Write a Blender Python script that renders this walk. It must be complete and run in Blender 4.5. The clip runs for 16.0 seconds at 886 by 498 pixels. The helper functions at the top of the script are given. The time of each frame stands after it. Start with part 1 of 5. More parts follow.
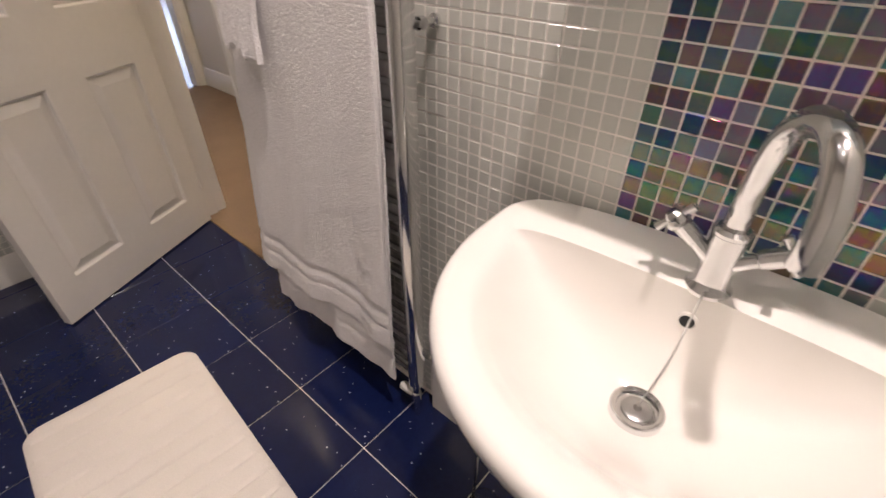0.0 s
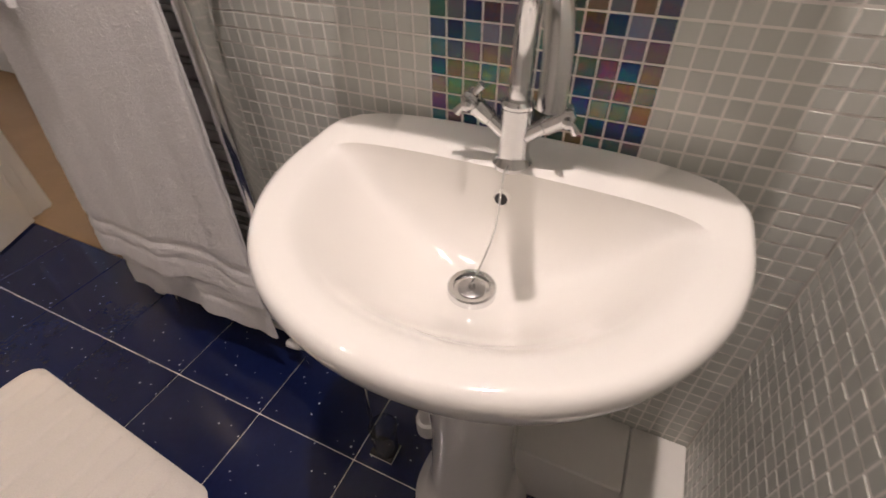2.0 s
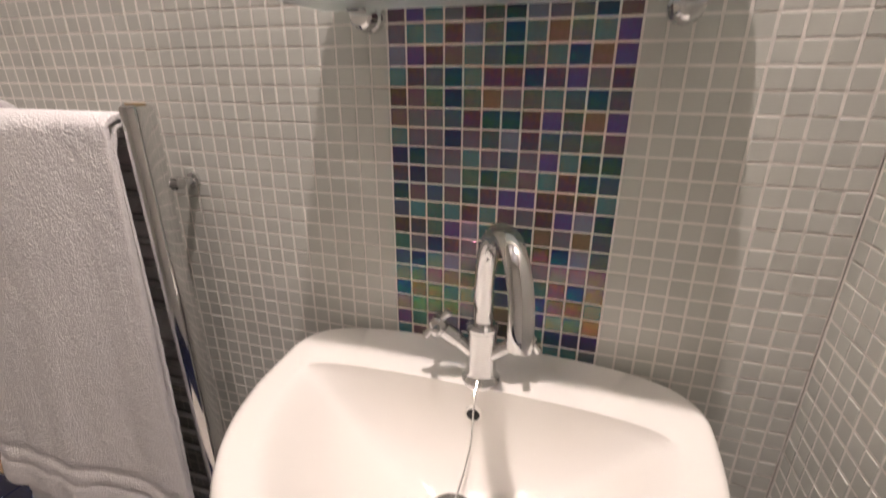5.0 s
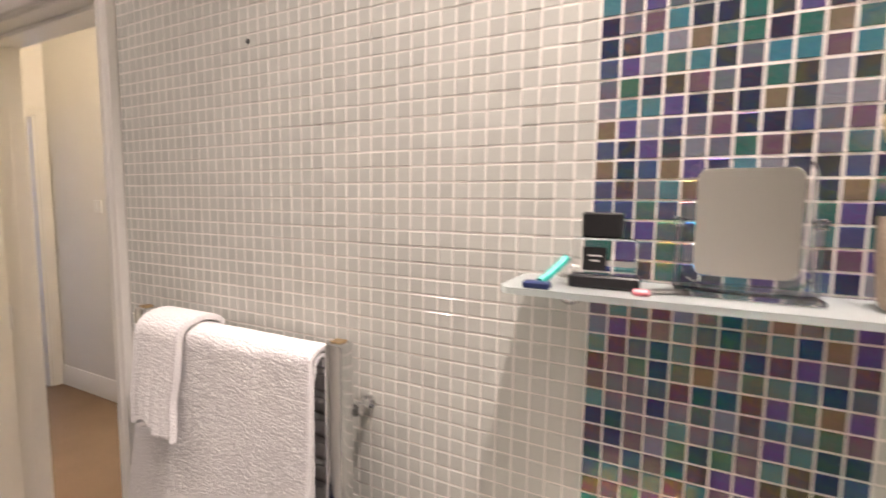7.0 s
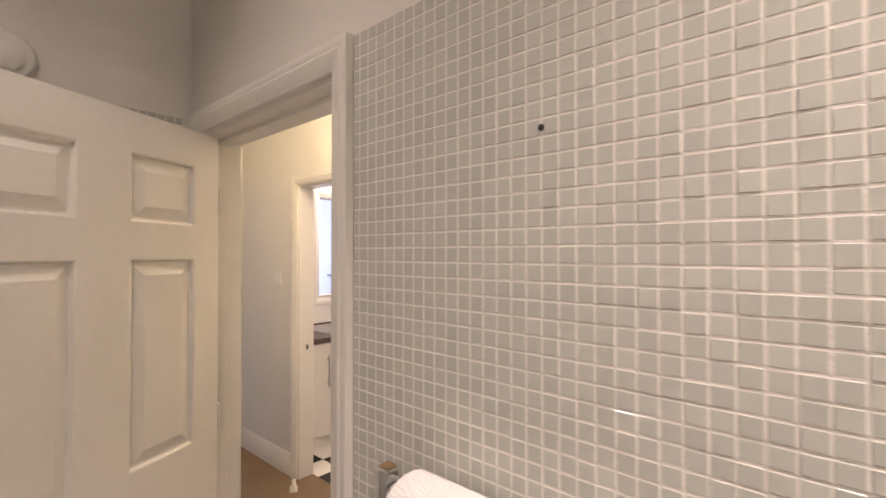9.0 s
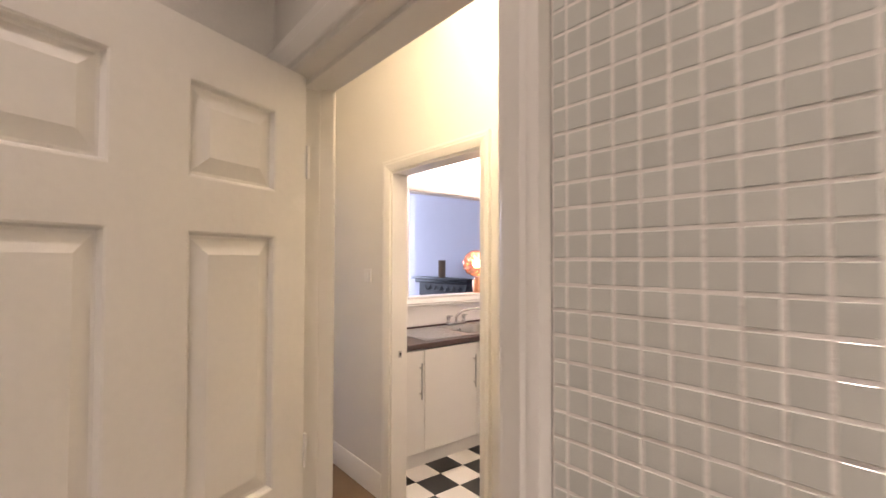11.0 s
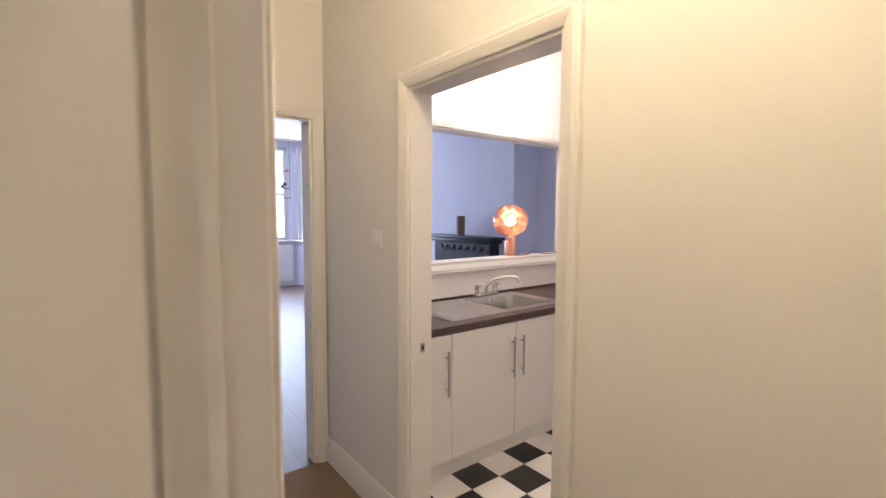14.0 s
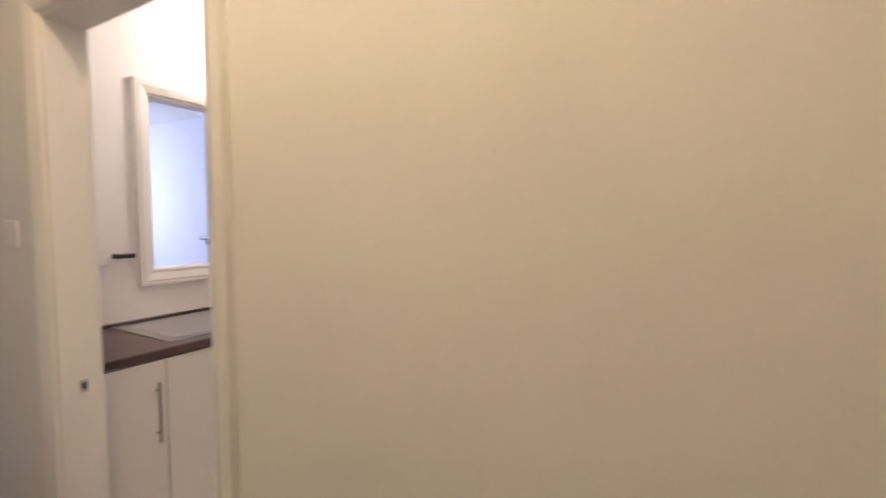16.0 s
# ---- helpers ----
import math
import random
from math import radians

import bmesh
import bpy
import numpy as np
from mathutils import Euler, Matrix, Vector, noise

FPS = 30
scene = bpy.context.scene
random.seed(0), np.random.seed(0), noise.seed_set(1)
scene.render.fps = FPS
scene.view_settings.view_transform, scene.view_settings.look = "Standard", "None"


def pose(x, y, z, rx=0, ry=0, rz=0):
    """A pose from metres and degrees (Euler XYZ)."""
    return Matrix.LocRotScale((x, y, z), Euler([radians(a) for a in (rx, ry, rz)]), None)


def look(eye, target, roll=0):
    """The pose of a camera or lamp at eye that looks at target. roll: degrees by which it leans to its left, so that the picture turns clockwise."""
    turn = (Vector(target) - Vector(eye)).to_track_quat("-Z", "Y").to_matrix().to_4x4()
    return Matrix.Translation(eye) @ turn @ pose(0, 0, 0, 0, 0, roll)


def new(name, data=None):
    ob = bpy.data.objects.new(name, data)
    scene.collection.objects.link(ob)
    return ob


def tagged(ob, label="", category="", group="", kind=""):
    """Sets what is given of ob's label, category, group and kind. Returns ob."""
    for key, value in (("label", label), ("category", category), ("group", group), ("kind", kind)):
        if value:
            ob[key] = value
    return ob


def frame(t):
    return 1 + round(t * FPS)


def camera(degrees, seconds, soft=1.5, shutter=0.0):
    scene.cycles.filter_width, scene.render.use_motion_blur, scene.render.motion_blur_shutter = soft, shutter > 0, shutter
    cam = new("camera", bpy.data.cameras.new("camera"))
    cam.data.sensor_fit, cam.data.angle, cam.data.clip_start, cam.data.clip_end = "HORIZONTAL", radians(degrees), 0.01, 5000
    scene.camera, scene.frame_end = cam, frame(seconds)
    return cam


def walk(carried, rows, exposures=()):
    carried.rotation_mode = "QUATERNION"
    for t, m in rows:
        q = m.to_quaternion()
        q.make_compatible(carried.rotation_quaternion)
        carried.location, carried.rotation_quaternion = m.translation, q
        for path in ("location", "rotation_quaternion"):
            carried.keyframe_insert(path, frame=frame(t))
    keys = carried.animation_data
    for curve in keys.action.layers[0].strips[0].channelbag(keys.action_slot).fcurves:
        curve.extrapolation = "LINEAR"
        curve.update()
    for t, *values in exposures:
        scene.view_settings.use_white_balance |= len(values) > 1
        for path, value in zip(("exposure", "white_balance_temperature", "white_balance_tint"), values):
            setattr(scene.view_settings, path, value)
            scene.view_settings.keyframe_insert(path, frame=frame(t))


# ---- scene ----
cam = camera(88.7, 16.0, shutter=0.5)
PATH = [
    (0, (0.158, -0.626, 1.185), (-0.897, 0.593, 0.002), 0.3),
    (0.5, (0.188, -0.62, 1.174), (-0.77, 0.662, -0.025), 0.0),
    (1, (0.215, -0.614, 1.159), (-0.653, 0.708, -0.066), -0.3),
    (1.5, (0.242, -0.617, 1.145), (-0.518, 0.733, -0.12), -0.5),
    (2, (0.269, -0.613, 1.129), (-0.37, 0.754, -0.183), -0.8),
    (2.5, (0.288, -0.607, 1.132), (-0.229, 0.783, -0.21), -1.1),
    (3, (0.274, -0.597, 1.146), (-0.189, 0.805, -0.202), -1.3),
    (3.2, (0.267, -0.599, 1.149), (-0.193, 0.814, -0.19), -1.1),
    (5.5, (0.219, -0.614, 1.269), (-0.363, 1.22, 0.724), 0.2),
    (6, (0.191, -0.623, 1.342), (-0.45, 1.22, 0.901), 0.5),
    (6.5, (0.137, -0.638, 1.377), (-0.616, 1.194, 1.102), 0.6),
    (7, (0.061, -0.646, 1.397), (-0.827, 1.135, 1.204), 0.8),
    (7.5, (-0.031, -0.638, 1.431), (-1.098, 1.047, 1.29), 0.2),
    (8, (-0.144, -0.615, 1.466), (-1.327, 0.995, 1.373), 0.1),
    (8.5, (-0.263, -0.588, 1.505), (-1.539, 0.952, 1.473), 0.3),
    (9, (-0.364, -0.58, 1.526), (-1.692, 0.916, 1.547), -0.0),
    (9.2, (-0.407, -0.57, 1.531), (-1.758, 0.905, 1.557), -0.1),
    (11.5, (-0.94, -0.353, 1.448), (-2.528, 0.862, 1.485), 0.1),
    (12, (-1.065, -0.323, 1.452), (-2.664, 0.878, 1.455), -0.2),
    (12.5, (-1.229, -0.254, 1.455), (-2.828, 0.947, 1.398), -0.0),
    (13, (-1.342, -0.178, 1.465), (-2.939, 1.022, 1.373), 0.5),
    (13.5, (-1.448, -0.08, 1.466), (-3.04, 1.125, 1.348), 0.3),
    (14, (-1.533, 0.011, 1.469), (-3.112, 1.229, 1.317), 0.3),
    (14.5, (-1.571, 0.14, 1.445), (-3.134, 1.384, 1.307), 0.2),
    (15, (-1.596, 0.221, 1.44), (-3.025, 1.613, 1.307), 0.4),
    (15.5, (-1.559, 0.355, 1.42), (-2.769, 1.943, 1.29), 0.6),
    (16, (-1.474, 0.5, 1.403), (-2.478, 2.226, 1.277), 0.2),
]
walk(cam, [(t, look(eye, target, roll)) for t, eye, target, roll in PATH],
     [(0, 0.5, 6500, 10), (1, 0.32, 6500, 10), (2, 0.14, 6500, 10), (3.2, 0.07, 6500, 10), (5.5, 0.5, 6500, 10), (7, 0.9, 6550, 10), (9, 0.72, 6900, 11),
      (11.5, 0.8, 6850, 12), (12.5, 0.55, 6650, 11), (14, 0.45, 6420, 10), (14.5, 0.18, 6350, 10), (15.0, 0.08, 6320, 10), (15.5, 0.06, 6400, 10), (16, 0.15, 6600, 11)])

# ---- world and lights ----
world = bpy.data.worlds.new("world")
scene.world = world
world.use_nodes = True
sky = world.node_tree.nodes.new("ShaderNodeTexSky")
sky.sky_type = "NISHITA"
sky.sun_disc = False
sky.sun_elevation, sky.sun_rotation = radians(38), radians(200)
world.node_tree.links.new(sky.outputs[0], world.node_tree.nodes["Background"].inputs[0])
world.node_tree.nodes["Background"].inputs[1].default_value = 0.12


def lamp(name, kind, place, power, colour, size=0.1, target=None, size_y=None, spot=None, blend=0.6):
    data = bpy.data.lights.new(name, kind)
    data.energy, data.color = power, colour
    if kind == "AREA":
        data.size = size
        if size_y:
            data.shape, data.size_y = "RECTANGLE", size_y
    else:
        data.shadow_soft_size = size
    if spot:
        data.spot_size, data.spot_blend = radians(spot), blend
    ob = new(name, data)
    ob.matrix_world = look(place, target) if target else pose(*place)
    return ob


sun = lamp("sun", "SUN", (-14, 2, 9), 1.0, (1, 0.95, 0.88), target=(-8, 2.2, 0))
sun.data.angle = radians(10)
lamp("bathroom_light", "SPOT", (0.2, -0.345, 2.9), 124, (1, 0.85, 0.8), 0.035, target=(0.1, -0.3, 0), spot=96, blend=1.0)
lamp("bathroom_light_second", "SPOT", (-1.15, -0.75, 2.9), 24, (1, 0.85, 0.8), 0.035, target=(-1.15, -0.75, 0), spot=118, blend=0.9)
lamp("bathroom_light_third", "SPOT", (-0.35, -1.1, 2.9), 13, (1, 0.85, 0.8), 0.035, target=(-0.35, -1.1, 0), spot=118, blend=0.9)
lamp("hall_light", "POINT", (-1.95, 0.5, 2.72), 27, (1, 0.79, 0.55), 0.07)
lamp("kitchen_light", "POINT", (-3.72, 2.35, 2.42), 30, (1, 0.86, 0.8), 0.06)
lamp("window_daylight", "AREA", (-10.55, 2.62, 1.75), 130, (0.6, 0.7, 1.0), 1.7, target=(-6, 2.5, 1.0), size_y=1.5)


# ---- materials ----
def material(name, colour, rough=0.5, metal=0.0, grain=0.06, scale=40.0, bump=0.1, stain=0.08, stain_scale=3.0, per_piece=0.0, spec=0.5, coat=0.0):
    """Paint-like surface: fine grain and larger stains in the colour, fine relief."""
    m = bpy.data.materials.new(name)
    m.use_nodes = True
    nt = m.node_tree
    b = nt.nodes["Principled BSDF"]
    b.inputs["Metallic"].default_value = metal
    b.inputs["Specular IOR Level"].default_value = spec
    b.inputs["Coat Weight"].default_value = coat
    co = nt.nodes.new("ShaderNodeTexCoord")
    fine = nt.nodes.new("ShaderNodeTexNoise")
    fine.inputs["Scale"].default_value = scale
    fine.inputs["Detail"].default_value = 4
    big = nt.nodes.new("ShaderNodeTexNoise")
    big.inputs["Scale"].default_value = stain_scale
    for n in (fine, big):
        nt.links.new(co.outputs["Object"], n.inputs["Vector"])
    val = nt.nodes.new("ShaderNodeMath")
    val.operation = "MULTIPLY_ADD"
    nt.links.new(fine.outputs[0], val.inputs[0])
    val.inputs[1].default_value = 2 * grain
    val.inputs[2].default_value = 1 - grain
    val2 = nt.nodes.new("ShaderNodeMath")
    val2.operation = "MULTIPLY_ADD"
    nt.links.new(big.outputs[0], val2.inputs[0])
    val2.inputs[1].default_value = 2 * stain
    val2.inputs[2].default_value = 1 - stain
    mul = nt.nodes.new("ShaderNodeMath")
    mul.operation = "MULTIPLY"
    nt.links.new(val.outputs[0], mul.inputs[0])
    nt.links.new(val2.outputs[0], mul.inputs[1])
    last = mul
    if per_piece:
        info = nt.nodes.new("ShaderNodeObjectInfo")
        isl = nt.nodes.new("ShaderNodeNewGeometry")
        add = nt.nodes.new("ShaderNodeMath")
        add.operation = "ADD"
        nt.links.new(info.outputs["Random"], add.inputs[0])
        nt.links.new(isl.outputs["Random Per Island"], add.inputs[1])
        fr = nt.nodes.new("ShaderNodeMath")
        fr.operation = "FRACT"
        nt.links.new(add.outputs[0], fr.inputs[0])
        pm = nt.nodes.new("ShaderNodeMath")
        pm.operation = "MULTIPLY_ADD"
        nt.links.new(fr.outputs[0], pm.inputs[0])
        pm.inputs[1].default_value = 2 * per_piece
        pm.inputs[2].default_value = 1 - per_piece
        last = nt.nodes.new("ShaderNodeMath")
        last.operation = "MULTIPLY"
        nt.links.new(mul.outputs[0], last.inputs[0])
        nt.links.new(pm.outputs[0], last.inputs[1])
    mix = nt.nodes.new("ShaderNodeVectorMath")
    mix.operation = "SCALE"
    mix.inputs[0].default_value = colour
    nt.links.new(last.outputs[0], mix.inputs["Scale"])
    nt.links.new(mix.outputs[0], b.inputs["Base Color"])
    rv = nt.nodes.new("ShaderNodeMath")
    rv.operation = "MULTIPLY_ADD"
    nt.links.new(big.outputs[0], rv.inputs[0])
    rv.inputs[1].default_value = 0.25 * rough
    rv.inputs[2].default_value = 0.88 * rough
    nt.links.new(rv.outputs[0], b.inputs["Roughness"])
    if bump:
        bp = nt.nodes.new("ShaderNodeBump")
        bp.inputs["Strength"].default_value = bump
        bp.inputs["Distance"].default_value = 0.004
        nt.links.new(fine.outputs[0], bp.inputs["Height"])
        nt.links.new(bp.outputs[0], b.inputs["Normal"])
    return m


def ramp_between(nt, factor, stops):
    r = nt.nodes.new("ShaderNodeValToRGB")
    r.color_ramp.interpolation = "CONSTANT" if len(stops) > 4 else "LINEAR"
    while len(r.color_ramp.elements) < len(stops):
        r.color_ramp.elements.new(0.5)
    for e, (p, c) in zip(r.color_ramp.elements, stops):
        e.position, e.color = p, (*c, 1)
    nt.links.new(factor, r.inputs[0])
    return r


PAINT = material("wall_paint", (0.76, 0.735, 0.69), 0.75, grain=0.03, scale=120, bump=0.12, stain=0.04)
PAINT_LR = material("living_room_paint", (0.7, 0.69, 0.78), 0.75, grain=0.03, scale=120, bump=0.12, stain=0.04)
PAINT_K = material("kitchen_paint", (0.82, 0.79, 0.76), 0.7, grain=0.03, scale=120, bump=0.1, stain=0.03)
CEIL = material("ceiling_paint", (0.82, 0.81, 0.79), 0.8, grain=0.02, scale=90, bump=0.1, stain=0.03)
GLOSS = material("white_gloss_paint", (0.8, 0.775, 0.73), 0.32, grain=0.02, scale=60, bump=0.06, stain=0.04)
DOORW = material("door_paint", (0.78, 0.755, 0.71), 0.4, grain=0.03, scale=70, bump=0.1, stain=0.05)
GROUT = material("grout", (0.8, 0.76, 0.71), 0.8, grain=0.08, scale=200, bump=0.25, stain=0.1)
WHITE_TILE = material("pale_mosaic_tile", (0.555, 0.56, 0.515), 0.14, grain=0.02, scale=30, bump=0.05, stain=0.03, per_piece=0.05)
CERAMIC = material("white_ceramic", (0.86, 0.83, 0.78), 0.09, grain=0.01, scale=20, bump=0.0, stain=0.015, coat=0.5)
CHROME = material("chrome", (0.72, 0.72, 0.72), 0.1, metal=1.0, grain=0.03, scale=60, bump=0.03, stain=0.05)
DULL = material("brushed_steel", (0.47, 0.46, 0.45), 0.3, metal=1.0, grain=0.06, scale=150, bump=0.05)
TOWEL = material("white_terry_cloth", (0.85, 0.825, 0.82), 0.95, grain=0.12, scale=230, bump=1.0, stain=0.04, spec=0.1)
MAT = material("white_memory_foam_mat", (0.76, 0.71, 0.66), 0.95, grain=0.08, scale=260, bump=0.5, stain=0.05, spec=0.1)
CARPET = material("brown_carpet", (0.27, 0.19, 0.125), 1.0, grain=0.35, scale=420, bump=1.0, stain=0.12, stain_scale=5, spec=0.05)
BLACK = material("black_plastic", (0.015, 0.015, 0.017), 0.25, grain=0.1, scale=60, bump=0.02)
PLASTIC = material("white_plastic", (0.78, 0.76, 0.72), 0.3, grain=0.02, scale=60, bump=0.02)
BRASS = material("worn_brass", (0.5, 0.36, 0.19), 0.4, metal=1.0, grain=0.1, scale=90)
# near-black: paints the shade of uncut holes, also fills the kitchen floor bed
DARK = material("hole_shade_and_dark_fill", (0.02, 0.02, 0.02), 0.8, bump=0)
BRAIDED = material("dark_cable", (0.03, 0.025, 0.025), 0.6, bump=0)
STONE = material("sand_ceramic", (0.5, 0.39, 0.3), 0.75, grain=0.3, scale=260, bump=0.3, stain=0.1, stain_scale=12)
TEAL = material("teal_plastic", (0.03, 0.5, 0.42), 0.35, bump=0)
NAVYP = material("navy_plastic", (0.015, 0.03, 0.12), 0.35, bump=0)
PINK = material("pink_plastic", (0.75, 0.22, 0.26), 0.35, bump=0)
CREAMP = material("cream_plastic", (0.68, 0.56, 0.36), 0.35, bump=0)
CABINET = material("gloss_white_laminate", (0.8, 0.77, 0.72), 0.12, grain=0.01, scale=20, bump=0.02, stain=0.02)
CURTAIN = material("burgundy_satin", (0.16, 0.012, 0.045), 0.38, grain=0.15, scale=220, bump=0.2, stain=0.1)
IRON = material("black_cast_iron", (0.012, 0.014, 0.02), 0.45, grain=0.2, scale=80, bump=0.2)
VASE = material("brown_card_tube", (0.22, 0.15, 0.1), 0.7, grain=0.15, scale=90)
BLACKTILE = material("black_vinyl", (0.012, 0.011, 0.011), 0.22, grain=0.2, scale=60, bump=0.05)
WHITETILE = material("white_vinyl", (0.72, 0.69, 0.64), 0.25, grain=0.05, scale=60, bump=0.05)
RADIATOR = material("radiator_enamel", (0.8, 0.78, 0.75), 0.3, grain=0.02, scale=60, bump=0.03)


def worktop_material():
    m = material("dark_wood_worktop", (0.075, 0.045, 0.038), 0.35, grain=0.35, scale=60, bump=0.08, stain=0.2, stain_scale=8)
    return m


WORKTOP = worktop_material()


def copper_material():
    m = material("copper_mirror_shell", (0.95, 0.5, 0.33), 0.06, metal=1.0, grain=0.04, scale=12, bump=0.0)
    return m


COPPER = copper_material()


def glow(name, colour, strength):
    m = bpy.data.materials.new(name)
    m.use_nodes = True
    b = m.node_tree.nodes["Principled BSDF"]
    b.inputs["Base Color"].default_value = (*colour, 1)
    b.inputs["Emission Color"].default_value = (*colour, 1)
    b.inputs["Emission Strength"].default_value = strength
    return m


OUTSIDE = glow("bright_overcast_outside", (0.8, 0.89, 1.0), 3.2)
BULB = glow("lit_bulb", (1, 0.72, 0.48), 30)


def glass(name, colour=(1, 1, 1), rough=0.0):
    m = bpy.data.materials.new(name)
    m.use_nodes = True
    b = m.node_tree.nodes["Principled BSDF"]
    b.inputs["Base Color"].default_value = (*colour, 1)
    b.inputs["Transmission Weight"].default_value = 1.0
    b.inputs["Roughness"].default_value = rough
    b.inputs["IOR"].default_value = 1.48
    return m


CLEAR = glass("clear_glass", (0.97, 0.98, 0.98))
FROST = glass("frosted_glass", (0.86, 0.92, 0.9), 0.45)
FROST.node_tree.nodes["Principled BSDF"].inputs["Transmission Weight"].default_value = 0.75
ACRYL = glass("clear_acrylic", (0.97, 0.97, 0.98))
PANE = glass("window_pane", (1, 1, 1))


def mirror_material():
    m = bpy.data.materials.new("mirror")
    m.use_nodes = True
    b = m.node_tree.nodes["Principled BSDF"]
    b.inputs["Base Color"].default_value = (0.86, 0.87, 0.85, 1)
    b.inputs["Metallic"].default_value = 1
    b.inputs["Roughness"].default_value = 0.02
    return m


MIRROR = mirror_material()


def iridescent_material():
    """Dark glass mosaic: each piece has a hue of its own, with a lustrous swirl."""
    m = bpy.data.materials.new("iridescent_mosaic_glass")
    m.use_nodes = True
    nt = m.node_tree
    b = nt.nodes["Principled BSDF"]
    info = nt.nodes.new("ShaderNodeObjectInfo")
    isl = nt.nodes.new("ShaderNodeNewGeometry")
    add = nt.nodes.new("ShaderNodeMath")
    add.operation = "ADD"
    nt.links.new(info.outputs["Random"], add.inputs[0])
    nt.links.new(isl.outputs["Random Per Island"], add.inputs[1])
    fr = nt.nodes.new("ShaderNodeMath")
    fr.operation = "FRACT"
    nt.links.new(add.outputs[0], fr.inputs[0])
    stops = [(0.0, (0.012, 0.018, 0.05)), (0.12, (0.03, 0.045, 0.17)), (0.24, (0.015, 0.12, 0.14)), (0.35, (0.02, 0.045, 0.045)), (0.45, (0.1, 0.12, 0.14)),
             (0.55, (0.12, 0.06, 0.1)), (0.62, (0.03, 0.16, 0.22)), (0.7, (0.16, 0.12, 0.08)), (0.76, (0.02, 0.12, 0.09)), (0.83, (0.08, 0.06, 0.18)), (0.9, (0.2, 0.21, 0.23)), (0.96, (0.02, 0.02, 0.03))]
    base = ramp_between(nt, fr.outputs[0], stops)
    co = nt.nodes.new("ShaderNodeTexCoord")
    sw = nt.nodes.new("ShaderNodeTexNoise")
    sw.inputs["Scale"].default_value = 70
    sw.inputs["Distortion"].default_value = 1.2
    nt.links.new(co.outputs["Object"], sw.inputs["Vector"])
    hue = nt.nodes.new("ShaderNodeMath")
    hue.operation = "ADD"
    nt.links.new(fr.outputs[0], hue.inputs[0])
    nt.links.new(sw.outputs[0], hue.inputs[1])
    fr2 = nt.nodes.new("ShaderNodeMath")
    fr2.operation = "FRACT"
    nt.links.new(hue.outputs[0], fr2.inputs[0])
    tint = nt.nodes.new("ShaderNodeValToRGB")
    while len(tint.color_ramp.elements) < 5:
        tint.color_ramp.elements.new(0.5)
    for e, (p, c) in zip(tint.color_ramp.elements, [(0, (0.02, 0.05, 0.3)), (0.25, (0.02, 0.3, 0.3)), (0.5, (0.3, 0.1, 0.22)), (0.75, (0.3, 0.22, 0.06)), (1, (0.05, 0.1, 0.3))]):
        e.position, e.color = p, (*c, 1)
    nt.links.new(fr2.outputs[0], tint.inputs[0])
    mix = nt.nodes.new("ShaderNodeMix")
    mix.data_type = "RGBA"
    mix.inputs[0].default_value = 0.1
    nt.links.new(base.outputs[0], mix.inputs[6])
    nt.links.new(tint.outputs[0], mix.inputs[7])
    nt.links.new(mix.outputs[2], b.inputs["Base Color"])
    b.inputs["Roughness"].default_value = 0.1
    b.inputs["IOR"].default_value = 2.1
    film = nt.nodes.new("ShaderNodeMapRange")
    film.inputs["To Min"].default_value = 170
    film.inputs["To Max"].default_value = 460
    nt.links.new(fr2.outputs[0], film.inputs["Value"])
    nt.links.new(film.outputs[0], b.inputs["Thin Film Thickness"])
    b.inputs["Thin Film IOR"].default_value = 1.5
    bp = nt.nodes.new("ShaderNodeBump")
    bp.inputs["Strength"].default_value = 0.25
    bp.inputs["Distance"].default_value = 0.003
    nt.links.new(sw.outputs[0], bp.inputs["Height"])
    nt.links.new(bp.outputs[0], b.inputs["Normal"])
    return m


IRIS = iridescent_material()


def sparkle_material():
    """Navy quartz floor tile with mirror flecks."""
    m = material("navy_sparkle_tile", (0.006, 0.011, 0.05), 0.12, grain=0.25, scale=90, bump=0.02, stain=0.25, stain_scale=9, per_piece=0.12)
    nt = m.node_tree
    b = nt.nodes["Principled BSDF"]
    co = nt.nodes.new("ShaderNodeTexCoord")
    vo = nt.nodes.new("ShaderNodeTexVoronoi")
    vo.inputs["Scale"].default_value = 55
    vo.inputs["Randomness"].default_value = 1
    nt.links.new(co.outputs["Object"], vo.inputs["Vector"])
    pick = nt.nodes.new("ShaderNodeSeparateColor")
    nt.links.new(vo.outputs["Color"], pick.inputs[0])
    size = nt.nodes.new("ShaderNodeMath")
    size.operation = "MULTIPLY_ADD"
    nt.links.new(pick.outputs[0], size.inputs[0])
    size.inputs[1].default_value = 0.36
    size.inputs[2].default_value = -0.2
    less = nt.nodes.new("ShaderNodeMath")
    less.operation = "LESS_THAN"
    nt.links.new(vo.outputs["Distance"], less.inputs[0])
    nt.links.new(size.outputs[0], less.inputs[1])
    old = b.inputs["Base Color"].links[0].from_socket
    mix = nt.nodes.new("ShaderNodeMix")
    mix.data_type = "RGBA"
    nt.links.new(less.outputs[0], mix.inputs[0])
    nt.links.new(old, mix.inputs[6])
    mix.inputs[7].default_value = (0.55, 0.6, 0.72, 1)
    nt.links.new(mix.outputs[2], b.inputs["Base Color"])
    return m


NAVY = sparkle_material()


